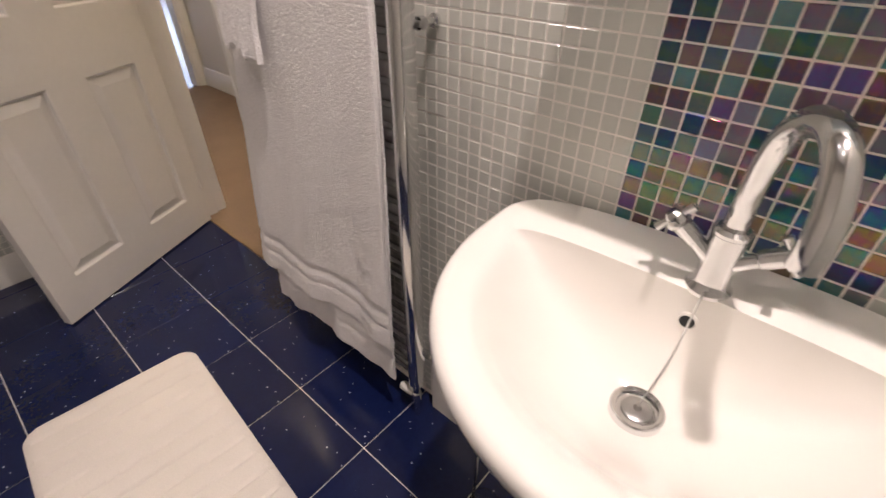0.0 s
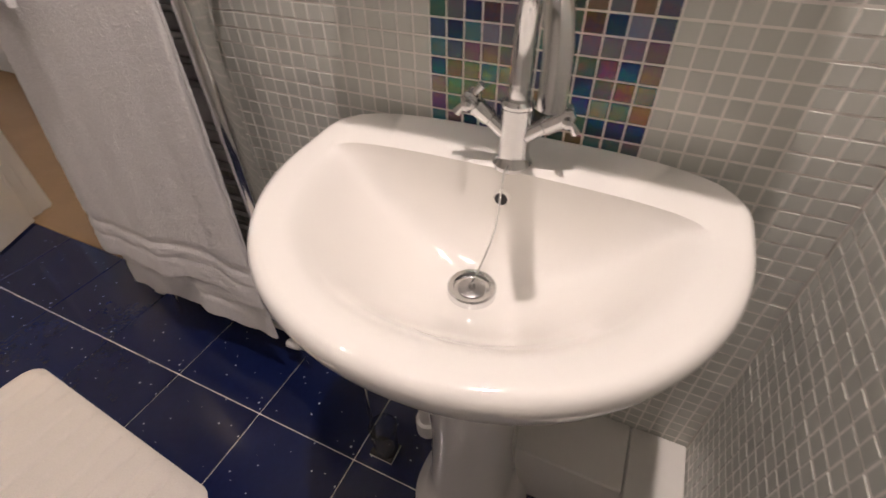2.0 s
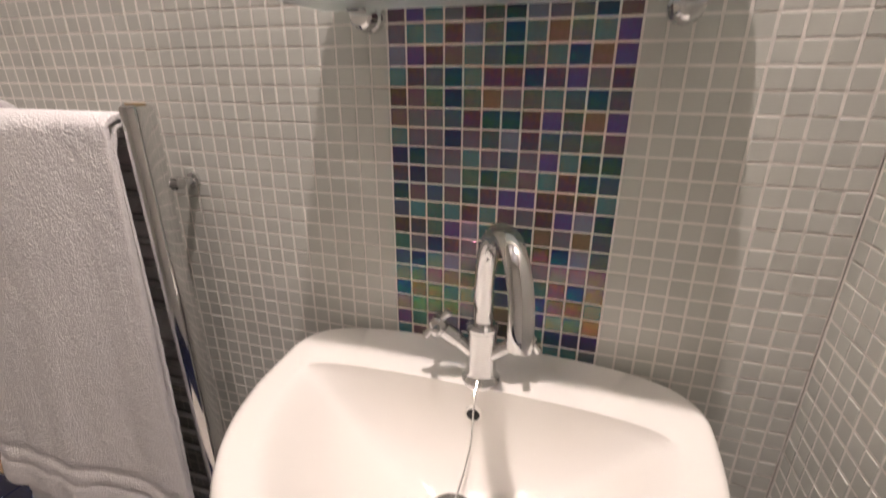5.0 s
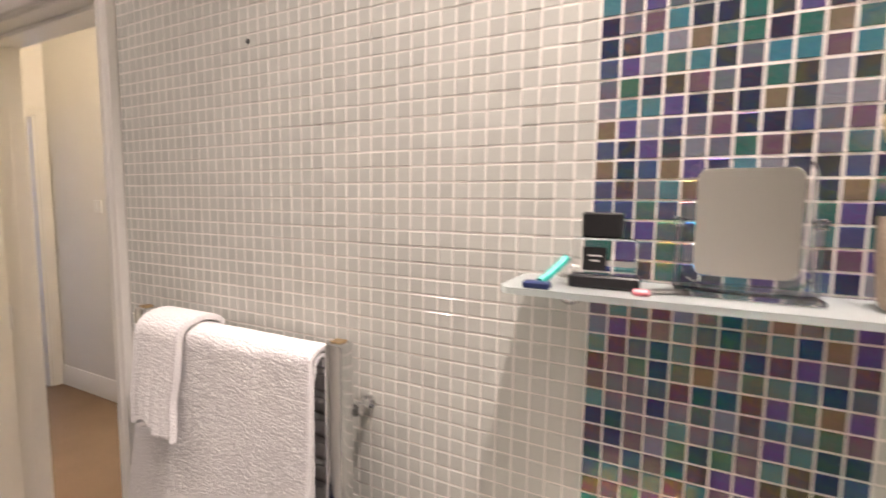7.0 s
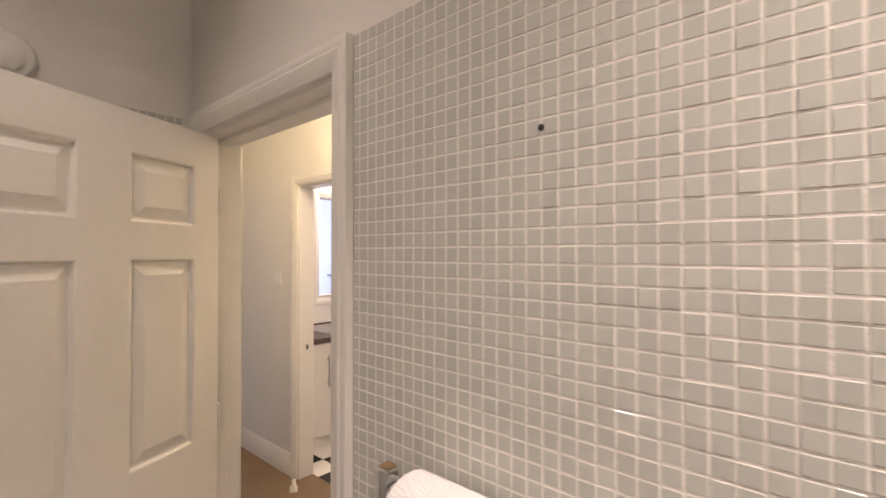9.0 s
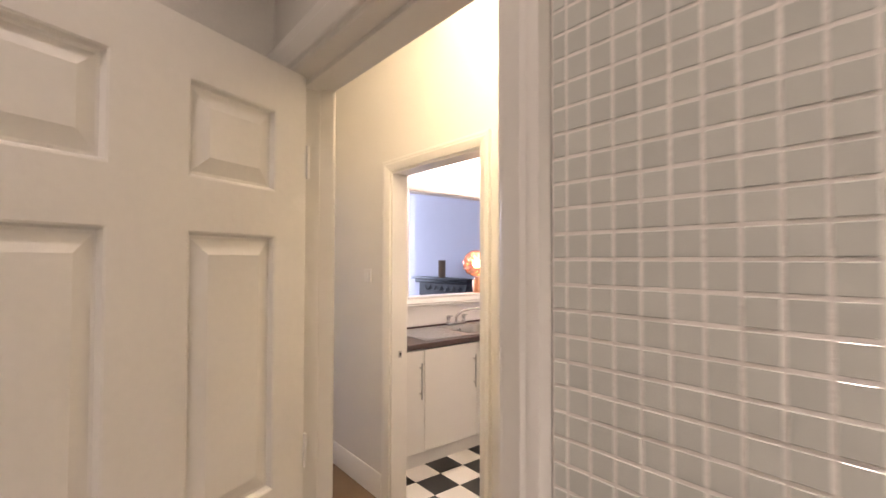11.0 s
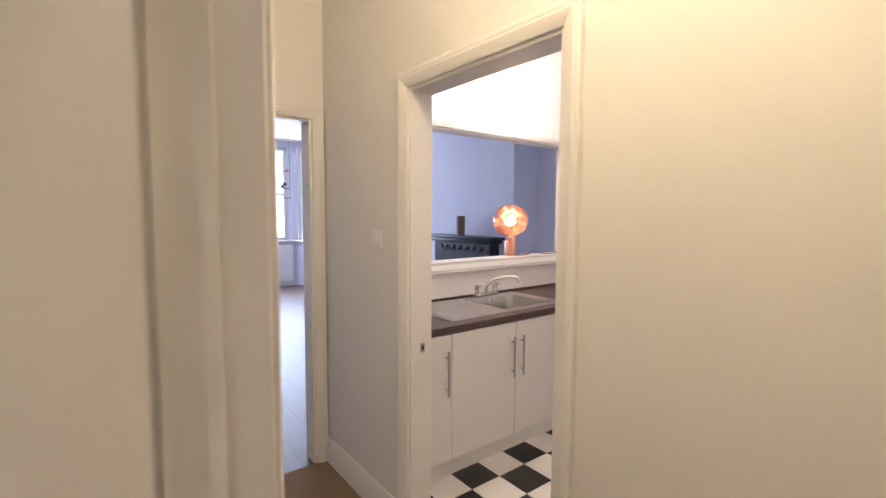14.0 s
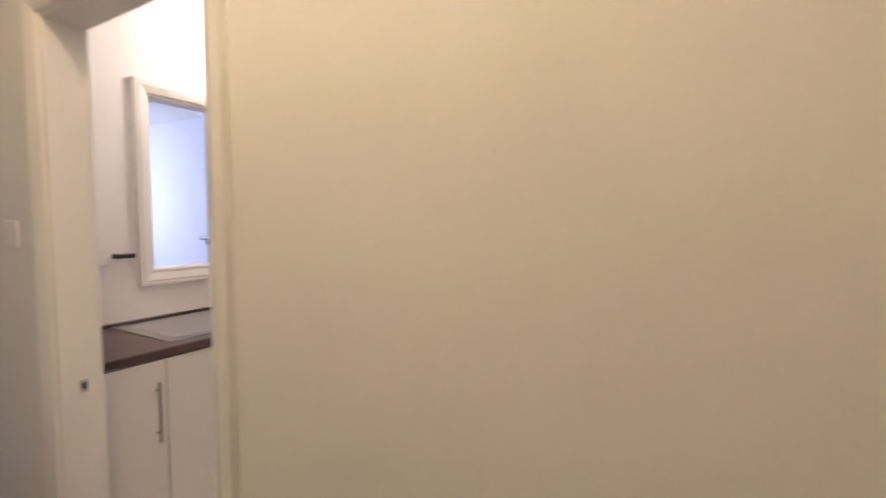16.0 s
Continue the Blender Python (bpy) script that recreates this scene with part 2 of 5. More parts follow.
def plank_material():
    m = material("laminate_plank", (0.1, 0.062, 0.048), 0.45, grain=0.0, scale=40, bump=0.02, stain=0.25, stain_scale=2, per_piece=0.07)
    nt = m.node_tree
    co = nt.nodes.new("ShaderNodeTexCoord")
    mp = nt.nodes.new("ShaderNodeMapping")
    mp.inputs["Scale"].default_value = (3, 60, 20)
    nt.links.new(co.outputs["Object"], mp.inputs[0])
    n = nt.nodes.new("ShaderNodeTexNoise")
    n.inputs["Scale"].default_value = 1.5
    n.inputs["Detail"].default_value = 6
    nt.links.new(mp.outputs[0], n.inputs["Vector"])
    b = nt.nodes["Principled BSDF"]
    old = b.inputs["Base Color"].links[0].from_socket
    k = nt.nodes.new("ShaderNodeMath")
    k.operation = "MULTIPLY_ADD"
    k.inputs[1].default_value = 0.7
    k.inputs[2].default_value = 0.65
    nt.links.new(n.outputs[0], k.inputs[0])
    s = nt.nodes.new("ShaderNodeVectorMath")
    s.operation = "SCALE"
    nt.links.new(old, s.inputs[0])
    nt.links.new(k.outputs[0], s.inputs["Scale"])
    nt.links.new(s.outputs[0], b.inputs["Base Color"])
    return m


PLANK = plank_material()


# ---- mesh tools ----
def shade(me, angle=35):
    me.polygons.foreach_set("use_smooth", [True] * len(me.polygons))
    bm = bmesh.new()
    bm.from_mesh(me)
    for e in bm.edges:
        e.smooth = len(e.link_faces) == 2 and e.calc_face_angle(0) < radians(angle)
    bm.to_mesh(me)
    bm.free()


def finish(name, bm, mat, angle=35):
    bmesh.ops.recalc_face_normals(bm, faces=bm.faces)
    me = bpy.data.meshes.new(name)
    bm.to_mesh(me)
    bm.free()
    me.materials.append(mat)
    shade(me, angle)
    return me


def thing(name, loc, label, category, group="", rz=0.0, kind=""):
    """An Empty at a thing's base, that parents its parts."""
    ob = new(name)
    ob.empty_display_size = 0.05
    ob.matrix_basis = pose(*loc, 0, 0, rz)
    return tagged(ob, label, category, group, kind)


def part(name, bm, mat, parent, label="", local=False, angle=35):
    """One mesh object under a thing or a part. Meshes are in world coordinates unless local."""
    ob = new(name, finish(name, bm, mat, angle))
    ob.parent = parent
    if not local and parent.parent is None and parent.data is None:
        ob.location = -parent.location
    return tagged(ob, label)


def solid(name, bm, mat, label, category, group="", kind=""):
    return tagged(new(name, finish(name, bm, mat)), label, category, group, kind)


def structure(name, bm, mat, label):
    return solid(name, bm, mat, label, "", kind="structure")


def box(bm, x0, x1, y0, y1, z0, z1, bevel=0.0, segs=1):
    vs = [bm.verts.new((x, y, z)) for x in (x0, x1) for y in (y0, y1) for z in (z0, z1)]
    fs = [bm.faces.new([vs[i] for i in f]) for f in ((0, 1, 3, 2), (4, 6, 7, 5), (0, 4, 5, 1), (2, 3, 7, 6), (0, 2, 6, 4), (1, 5, 7, 3))]
    if bevel:
        es = list({e for f in fs for e in f.edges})
        bmesh.ops.bevel(bm, geom=es, offset=bevel, segments=segs, profile=0.5, affect="EDGES")
    return bm


def cube(*a, **k):
    return box(bmesh.new(), *a, **k)


def loft(bm, rings, closed=True, caps=True):
    """Joins rings of points of equal length."""
    rows = [[bm.verts.new(p) for p in r] for r in rings]
    n = len(rows[0])
    for a, b in zip(rows, rows[1:]):
        for i in range(n if closed else n - 1):
            j = (i + 1) % n
            bm.faces.new((a[i], a[j], b[j], b[i]))
    if caps and closed:
        bm.faces.new(rows[0])
        bm.faces.new(rows[-1])
    return bm


def lathe(bm, cx, cy, profile, n=24, axis="z", caps=True):
    """Turns (radius, height) pairs about an axis through (cx, cy)."""
    rings = []
    for r, h in profile:
        ring = []
        for i in range(n):
            a = 2 * math.pi * i / n
            u, v = r * math.cos(a), r * math.sin(a)
            ring.append((cx + u, cy + v, h) if axis == "z" else (cx + u, h, cy + v) if axis == "y" else (h, cx + u, cy + v))
        rings.append(ring)
    return loft(bm, rings, caps=caps)


def tube(bm, pts, radius, n=10, caps=True):
    """A round bar along points; radius may be a list."""
    pts = [Vector(p) for p in pts]
    rings, up = [], None
    for i, p in enumerate(pts):
        d = (pts[min(i + 1, len(pts) - 1)] - pts[max(i - 1, 0)]).normalized()
        if up is None:
            up = d.orthogonal().normalized()
        up = (up - d * up.dot(d)).normalized()
        side = d.cross(up)
        r = radius[i] if isinstance(radius, (list, tuple)) else radius
        rings.append([p + r * (math.cos(2 * math.pi * k / n) * up + math.sin(2 * math.pi * k / n) * side) for k in range(n)])
    return loft(bm, rings, caps=caps)


def bend(pts, steps=8):
    """A smooth line through points (Catmull-Rom)."""
    pts = [Vector(p) for p in pts]
    out = []
    for i in range(len(pts) - 1):
        p0, p1, p2, p3 = pts[max(i - 1, 0)], pts[i], pts[i + 1], pts[min(i + 2, len(pts) - 1)]
        for k in range(steps):
            t = k / steps
            out.append(0.5 * (2 * p1 + (p2 - p0) * t + (2 * p0 - 5 * p1 + 4 * p2 - p3) * t * t + (3 * p1 - p0 - 3 * p2 + p3) * t ** 3))
    return out + [pts[-1]]


def moulding(bm, path, profile):
    """Sweeps a profile of (across, out) along a path of (corner, across_dir, out_dir) frames."""
    return loft(bm, [[Vector(c) + a * Vector(ac) + o * Vector(ou) for a, o in profile] for c, ac, ou in path])


ARCH = [(0, 0), (0.065, 0), (0.065, 0.020), (0.058, 0.022), (0.046, 0.018), (0.040, 0.021), (0.016, 0.016), (0.010, 0.012), (0.004, 0.012), (0, 0.009)]


def architrave(name, a, b, top, plane, out, axis, parent, width=1.0):
    """A moulded frame round an opening from a to b, up to top, on the wall face at plane; out is +1 or -1."""
    legs = {"left": [], "head": [], "right": []}

    def P(u, z):
        return (u, plane, z) if axis == "y" else (plane, u, z)

    def D(u, z):
        return (u * width, 0, z * width) if axis == "y" else (0, u * width, z * width)
    o = (0, out, 0) if axis == "y" else (out, 0, 0)
    for nm, path in (("left", [(P(a, 0.0), D(-1, 0), o), (P(a, top), D(-1, 1), o)]), ("head", [(P(a, top), D(-1, 1), o), (P(b, top), D(1, 1), o)]), ("right", [(P(b, top), D(1, 1), o), (P(b, 0.0), D(1, 0), o)])):
        part(name, moulding(bmesh.new(), path, ARCH), GLOSS, parent)


# ---- the large structure ----
XL, XR = -2.03, 0.541         # bathroom side walls
DX0, DX1 = -1.962, -1.185     # bathroom doorway
DTOP = 1.925
WT = 0.134                    # thickness of the wall with the bathroom door
HY = 1.07                     # hall wall with the kitchen doorway
KX0, KX1 = -3.15, -2.347      # kitchen doorway
KTOP = 1.997
LX = -4.02                    # wall with the living room door and the hatch
LY0, LY1 = 0.30, 1.005        # living room doorway
LTOP = 2.0
HZ = 2.95                     # ceiling
TILE_TOP = 1.985
P = 0.0262                    # mosaic pitch

bm = cube(XL - 0.1, DX0, 0.006, WT, 0, HZ)
box(bm, DX1, XR + 0.1, 0.006, WT, 0, HZ)
box(bm, DX0, DX1, 0.006, WT, DTOP, HZ)
wall_north = structure("wall_north", bm, PAINT, "cream plastered wall with the bathroom doorway")
wall_east = structure("wall_east", cube(XR + 0.006, XR + 0.1, -1.7, 0.006, 0, HZ), PAINT, "plastered bathroom side wall")
wall_west = structure("wall_west", cube(XL - 0.1, XL - 0.006, -1.7, 0.006, 0, HZ), PAINT, "plastered bathroom side wall")
structure("wall_south", cube(XL - 0.1, XR + 0.1, -1.8, -1.7, 0, HZ), PAINT, "plain plastered wall")
bm = cube(LX - 0.12, KX0, HY, HY + 0.11, 0, HZ)
box(bm, KX1, XR + 0.1, HY, HY + 0.11, 0, HZ)
box(bm, KX0, KX1, HY, HY + 0.11, KTOP, HZ)
structure("wall_hall", bm, PAINT, "cream hall wall with the kitchen doorway")
HATCH = (1.795, 3.3, 1.12, 2.06)
bm = cube(LX - 0.12, LX, LY1, HATCH[0], 0, HZ)
box(bm, LX - 0.12, LX, -0.6, LY0, 0, HZ)
box(bm, LX - 0.12, LX, LY0, LY1, LTOP, HZ)
box(bm, LX - 0.12, LX, HATCH[0], HATCH[1], 0, HATCH[2])
box(bm, LX - 0.12, LX, HATCH[0], HATCH[1], HATCH[3], HZ)
box(bm, LX - 0.12, LX, HATCH[1], 4.6, 0, HZ)
structure("wall_living", bm, PAINT_K, "painted wall with a doorway and a serving hatch")
structure("wall_hall_end", cube(XR, XR + 0.1, WT, HY, 0, HZ), PAINT, "plain hall end wall")
HD0, HD1, HDTOP = -3.41, -2.64, 1.99   # side doorway in the hall
bm = cube(LX, HD0, WT - 0.1, WT, 0, HZ)
box(bm, HD1, XL - 0.1, WT - 0.1, WT, 0, HZ)
box(bm, HD0, HD1, WT - 0.1, WT, HDTOP, HZ)
structure("wall_hall_south", bm, PAINT, "cream hall wall with a side doorway")
# unseen shell added behind the side doorway, so that it stays dark
structure("wall_side_room_unseen", cube(LX, XL - 0.1, -0.62, -0.6, 0, HZ), PAINT, "unseen plain wall added to keep the side room dark")
structure("floor_side_room", cube(LX, XL - 0.1, -0.6, 0.03, -0.06, 0.004), CARPET, "brown carpet in the side room")
structure("ceiling_side_room", cube(LX, XL - 0.1, -0.6, WT, HZ, HZ + 0.1), CEIL, "white ceiling")
structure("wall_kitchen_north", cube(LX, -1.6, 3.6, 3.7, 0, HZ), PAINT_K, "plain kitchen wall")
structure("wall_kitchen_east", cube(-1.7, -1.6, HY + 0.11, 3.6, 0, HZ), PAINT_K, "plain kitchen wall")
structure("ceiling_bathroom", cube(XL - 0.1, XR + 0.1, -1.8, WT, HZ, HZ + 0.1), CEIL, "white ceiling")
structure("ceiling_hall", cube(LX - 0.12, XR + 0.1, WT, HY + 0.11, HZ, HZ + 0.1), CEIL, "white ceiling")
structure("ceiling_kitchen", cube(LX - 0.12, -1.6, HY + 0.11, 4.6, HZ, HZ + 0.1), CEIL, "white ceiling")
# living room shell with a three-sided bay
LRX = -9.5
structure("ceiling_living", cube(-11.2, LX - 0.12, -0.6, 4.6, HZ - 0.05, HZ + 0.1), CEIL, "white ceiling")
structure("wall_living_south", cube(-11.2, LX - 0.12, -0.7, -0.6, 0, HZ), PAINT_LR, "lilac living room wall")
structure("wall_living_north", cube(-11.2, LX - 0.12, 4.5, 4.6, 0, HZ), PAINT_LR, "lilac living room wall")
structure("wall_chimney", cube(-7.1, -5.38, 4.05, 4.5, 0, HZ), PAINT_LR, "lilac chimney breast")
bm = cube(LRX - 0.15, LRX, -0.6, 0.86, 0, HZ)
box(bm, LRX - 0.15, LRX, 4.36, 4.5, 0, HZ)
structure("wall_bay_front", bm, PAINT_LR, "pale lilac front wall beside the bay")
# floors
floor_bath = structure("floor_bathroom", cube(XL - 0.1, XR + 0.1, -1.8, 0.03, -0.06, -0.003), GROUT, "pale grey grout bed of the tiled floor")
structure("floor_hall", cube(LX, XR + 0.1, 0.03, HY + 0.11, -0.06, 0.004), CARPET, "brown cut pile hall carpet")
floor_kit = structure("floor_kitchen", cube(LX, -1.6, HY + 0.11, 3.6, -0.06, -0.002), DARK, "bed of the chequered kitchen floor")
floor_lr = structure("floor_living", cube(-11.2, LX, -0.6, 4.6, -0.06, -0.004), PLANK, "subfloor under laminate planks")
structure("ground", cube(-60, 40, -40, 40, -0.3, -0.2), GROUT, "plain ground outside")


def skirting(name, a, b, plane, out, axis, h=0.15):
    prof = [(0, 0), (0, 0.018), (h * 0.72, 0.018), (h * 0.8, 0.013), (h * 0.9, 0.012), (h, 0.006), (h, 0)]
    o = (0, out, 0) if axis == "y" else (out, 0, 0)
    path = [(((u, plane, 0) if axis == "y" else (plane, u, 0)), (0, 0, 1), o) for u in (a, b)]
    structure(name, moulding(bmesh.new(), path, prof), GLOSS, "white painted moulded skirting board")


skirting("baseboard_hall", LX, KX0 - 0.066, HY, -1, "y")
skirting("baseboard_hall_right", KX1 + 0.066, XR, HY, -1, "y")
skirting("baseboard_hall_south", LX, HD0 - 0.06, WT, 1, "y")
skirting("baseboard_hall_south_near", HD1 + 0.06, XL - 0.1, WT, 1, "y")
skirting("baseboard_bath_west", -1.7, -0.02, XL - 0.006, 1, "x", 0.12)


def lining(name, a, b, top, lo, hi, axis, label, planes):
    """The lining and both architraves of a doorway."""
    fr = thing(name, ((a, lo, 0) if axis == "y" else (lo, a, 0)), label, "door frame", kind="structure")
    t = 0.022
    for u0, u1, z0, z1 in ((a, a + t, 0, top), (b - t, b, 0, top), (a + t, b - t, top - t, top)):
        part("lining", cube(u0, u1, lo, hi, z0, z1, bevel=0.002) if axis == "y" else cube(lo, hi, u0, u1, z0, z1, bevel=0.002), GLOSS, fr)
    for plane, out in planes:
        architrave("architrave", a + 0.008, b - 0.008, top - 0.008, plane, out, axis, fr)
    return fr


frame_bath = lining("door_frame_1", DX0, DX1, DTOP, 0.0, WT, "y", "white gloss doorway frame with moulded architraves", ((0.0, -1), (WT, 1)))
# door stop bead
part("stop", cube(DX0 + 0.022, DX0 + 0.034, 0.045, 0.09, 0, DTOP - 0.022, bevel=0.001), GLOSS, frame_bath)
part("stop", cube(DX1 - 0.034, DX1 - 0.022, 0.045, 0.09, 0, DTOP - 0.022, bevel=0.001), GLOSS, frame_bath)
part("stop", cube(DX0 + 0.034, DX1 - 0.034, 0.045, 0.09, DTOP - 0.034, DTOP - 0.022, bevel=0.001), GLOSS, frame_bath)
frame_kit = lining("door_frame_2", KX0, KX1, KTOP, HY, HY + 0.11, "y", "white gloss kitchen doorway frame without a door", ((HY, -1), (HY + 0.11, 1)))
part("strike_plate", cube(KX0 + 0.022, KX0 + 0.026, HY + 0.05, HY + 0.07, 0.868, 0.908), DULL, frame_kit, "small steel strike plate")
# no hole is cut: a dark block paints its shade on the plate
part("keep_hole_shade", cube(KX0 + 0.0262, KX0 + 0.0275, HY + 0.055, HY + 0.065, 0.878, 0.898), DARK, frame_kit)
lining("door_frame_4", HD0, HD1, HDTOP, WT - 0.1, WT, "y", "white gloss side doorway frame in the hall", ((WT, 1),))
frame_lr = lining("door_frame_3", LY0, LY1, LTOP, LX - 0.12, LX, "x", "white gloss living room doorway frame", ((LX, 1), (LX - 0.12, -1)))


# ---- six-panel doors ----
def panel_door(name, hinge, rz, w, h, label, handle_side=1):
    """A moulded six-panel door; local x runs from the hinge, y is its thickness."""
    d = thing(name, hinge, label, "door", rz=rz)
    t = 0.035
    st, mid = 0.092 * w / 0.733, 0.133 * w / 0.733
    pw = (w - 2 * st - mid) / 2
    rows = [(0.15, 0.745), (0.95, 1.515), (1.615, 1.8)]
    k = h / 1.91
    body = bmesh.new()
    xs = [0, st, st + pw, st + pw + mid, w - st, w]
    zs = [0.0] + [z * k for r in rows for z in r] + [h]
    for face_y, sgn in ((0.0, -1), (t, 1)):
        for i in range(5):
            for j in range(7):
                x0, x1, z0, z1 = xs[i], xs[i + 1], zs[j], zs[j + 1]
                if i in (1, 3) and j in (1, 3, 5):
                    levels = [(0, 0), (0.004, 0.002), (0.008, 0.0125), (0.014, 0.013), (0.044, 0.002)]
                    rings = []
                    for ins, dep in levels:
                        y = face_y - sgn * dep
                        rings.append([(x0 + ins, y, z0 + ins), (x1 - ins, y, z0 + ins), (x1 - ins, y, z1 - ins), (x0 + ins, y, z1 - ins)])
                    loft(body, rings, caps=False)
                    body.faces.new([body.verts.new(p) for p in rings[-1]])
                else:
                    body.faces.new([body.verts.new(p) for p in ((x0, face_y, z0), (x1, face_y, z0), (x1, face_y, z1), (x0, face_y, z1))])
    for q in (((0, 0, 0), (0, t, 0), (0, t, h), (0, 0, h)), ((w, 0, 0), (w, t, 0), (w, t, h), (w, 0, h)), ((0, 0, h), (w, 0, h), (w, t, h), (0, t, h)), ((0, 0, 0), (w, 0, 0), (w, t, 0), (0, t, 0))):
        body.faces.new([body.verts.new(p) for p in q])
    bmesh.ops.remove_doubles(body, verts=body.verts, dist=0.0003)
    leaf = part("leaf", body, DOORW, d, local=True, angle=8)
    for sgn, y in ((-1, 0.0), (1, t)):
        hb = bmesh.new()
        lathe(hb, w - 0.06, 1.0 * k, [(0.025, y), (0.025, y + sgn * 0.006), (0.021, y + sgn * 0.009), (0.009, y + sgn * 0.01), (0.009, y + sgn * 0.045)], 20, axis="y")
        tube(hb, bend([(w - 0.06, y + sgn * 0.045, 1.0 * k), (w - 0.085, y + sgn * 0.05, 1.0 * k), (w - 0.175, y + sgn * 0.048, 1.0 * k)], 5), 0.009, 10)
        part("handle", hb, CHROME, leaf, "chrome lever handle", local=True)
    for z in (0.2, 1.0, 1.7):
        hg = bmesh.new()
        lathe(hg, -0.004, t + 0.002, [(0.0045, z * k - 0.04), (0.0045, z * k + 0.04)], 10)
        part("hinge", hg, DOORW, leaf, "painted butt hinge", local=True)
    plate = cube(w, w + 0.0015, 0.008, 0.027, 0.96 * k, 1.03 * k)
    part("latch_plate", plate, DULL, leaf, local=True)
    return d


panel_door("bathroom_door", (DX0 + 0.04, 0.022, 0.008), -65.2, 0.733, 1.895, "white painted six-panel door standing open on the bathroom side")
panel_door("living_room_door", (LX - 0.125, LY0 + 0.03, 0.008), 181.5, 0.66, 1.92, "white painted six-panel door standing open into the living room")
panel_door("side_room_door", (HD0 + 0.03, WT + 0.002, 0.008), 7.4, 0.715, 1.94, "white painted six-panel door standing ajar into the hall")


# ---- bathroom: basin, tap, pedestal ----
CX = 0.12


def basin():
    b = thing("washbasin", (CX, -0.2, 0.0), "white ceramic pedestal washbasin against the mosaic wall", "washbasin")
    n = 96

    def sup(v, e):
        return math.copysign(abs(v) ** e, v)

    def outer(a, k=1.0):
        c, s = math.cos(a), math.sin(a)
        if s < 0:
            return CX + 0.306 * k * sup(c, 0.94), -0.125 + 0.318 * k * sup(s, 0.97)
        return CX + 0.306 * k * sup(c, 0.62), -0.125 + 0.123 * sup(s, 0.48)

    def inner(a):
        c, s = math.cos(a), math.sin(a)
        if s < 0:
            return CX + 0.252 * sup(c, 0.92), -0.142 + 0.256 * sup(s, 0.97)
        return CX + 0.252 * sup(c, 0.75), -0.142 + 0.036 * sup(s, 0.5)
    ang = [2 * math.pi * (i + 0.5) / n for i in range(n)]
    lift = lambda a: max(0, math.sin(a)) ** 0.5
    rings = []
    for k, z in ((0.34, 0.6), (0.5, 0.615), (0.7, 0.65), (0.86, 0.7), (0.95, 0.742), (0.985, 0.765), (1.0, 0.783), (0.997, 0.793), (0.985, 0.8), (0.965, 0.8035), (0.945, 0.8042)):
        rings.append([(*outer(a, k), z + 0.012 * lift(a) * (k > 0.94)) for a in ang])
    px, py = 0.119, -0.2
    for k, z in ((1.03, 0.8035), (1.0, 0.8022), (0.97, 0.7995), (0.93, 0.7935), (0.88, 0.783), (0.8, 0.764), (0.7, 0.741), (0.58, 0.718), (0.45, 0.698), (0.32, 0.683), (0.2, 0.672), (0.12, 0.666)):
        steep = 1 - (1 - min(k, 1)) ** 2.2 if k < 1 else k
        rings.append([(px + (inner(a)[0] - px) * k, py + (inner(a)[1] - py) * (k + (steep - k) * lift(a)), z + 0.011 * lift(a) * (k > 0.99)) for a in ang])
    bm = bmesh.new()
    loft(bm, rings)
    part("bowl", bm, CERAMIC, b)
    ped = bmesh.new()
    prof = ((0.125, 0.12, 0.0), (0.123, 0.118, 0.03), (0.1, 0.1, 0.06), (0.082, 0.09, 0.14), (0.076, 0.088, 0.35), (0.086, 0.098, 0.5), (0.115, 0.12, 0.63))
    loft(ped, [[(0.14 + w * sup(math.cos(a), 0.8), -0.2 + d * sup(math.sin(a), 0.8), z) for a in ang[::2]] for w, d, z in prof])
    part("pedestal", ped, CERAMIC, b)
    pipe = bmesh.new()
    lathe(pipe, -0.02, -0.1, [(0.03, 0.0), (0.03, 0.05), (0.022, 0.055), (0.022, 0.52), (0.018, 0.53)], 20)
    part("waste_pipe", pipe, PLASTIC, b, "white plastic waste pipe")
    w = bmesh.new()
    lathe(w, 0.119, -0.2, [(0.034, 0.662), (0.034, 0.68), (0.032, 0.682), (0.026, 0.681), (0.0245, 0.676), (0.02, 0.6755)], 32)
    part("waste_ring", w, CHROME, b, "chrome waste ring")
    w = bmesh.new()
    lathe(w, 0.119, -0.2, [(0.019, 0.664), (0.019, 0.677), (0.013, 0.679), (0.005, 0.679), (0.005, 0.682), (0.003, 0.687)], 24)
    part("plug", w, DULL, b, "metal plug")
    w = bmesh.new()
    lathe(w, CX + 0.004, 0.771, [(0.0115, -0.098), (0.012, -0.111), (0.0095, -0.1125)], 24, axis="y")
    part("overflow_ring", w, CERAMIC, b)
    # overflow is not bored: the dark disc has its shade as colour
    w = bmesh.new()
    lathe(w, CX + 0.004, 0.771, [(0.0094, -0.1), (0.0094, -0.1129)], 24, axis="y")
    part("overflow_hole_shade", w, DARK, b, "overflow hole, its shade a dark disc")
    ch = bend([(0.128, -0.108, 0.822), (0.1275, -0.122, 0.816), (0.1275, -0.127, 0.79), (0.127, -0.137, 0.74), (0.123, -0.17, 0.705), (0.119, -0.2, 0.687)], 26)
    c = bmesh.new()
    for i, p in enumerate(ch[::1]):
        bmesh.ops.create_icosphere(c, subdivisions=1, radius=0.0016, matrix=Matrix.Translation(p))
    part("chain", c, CHROME, b, "ball chain")
    return b


basin()


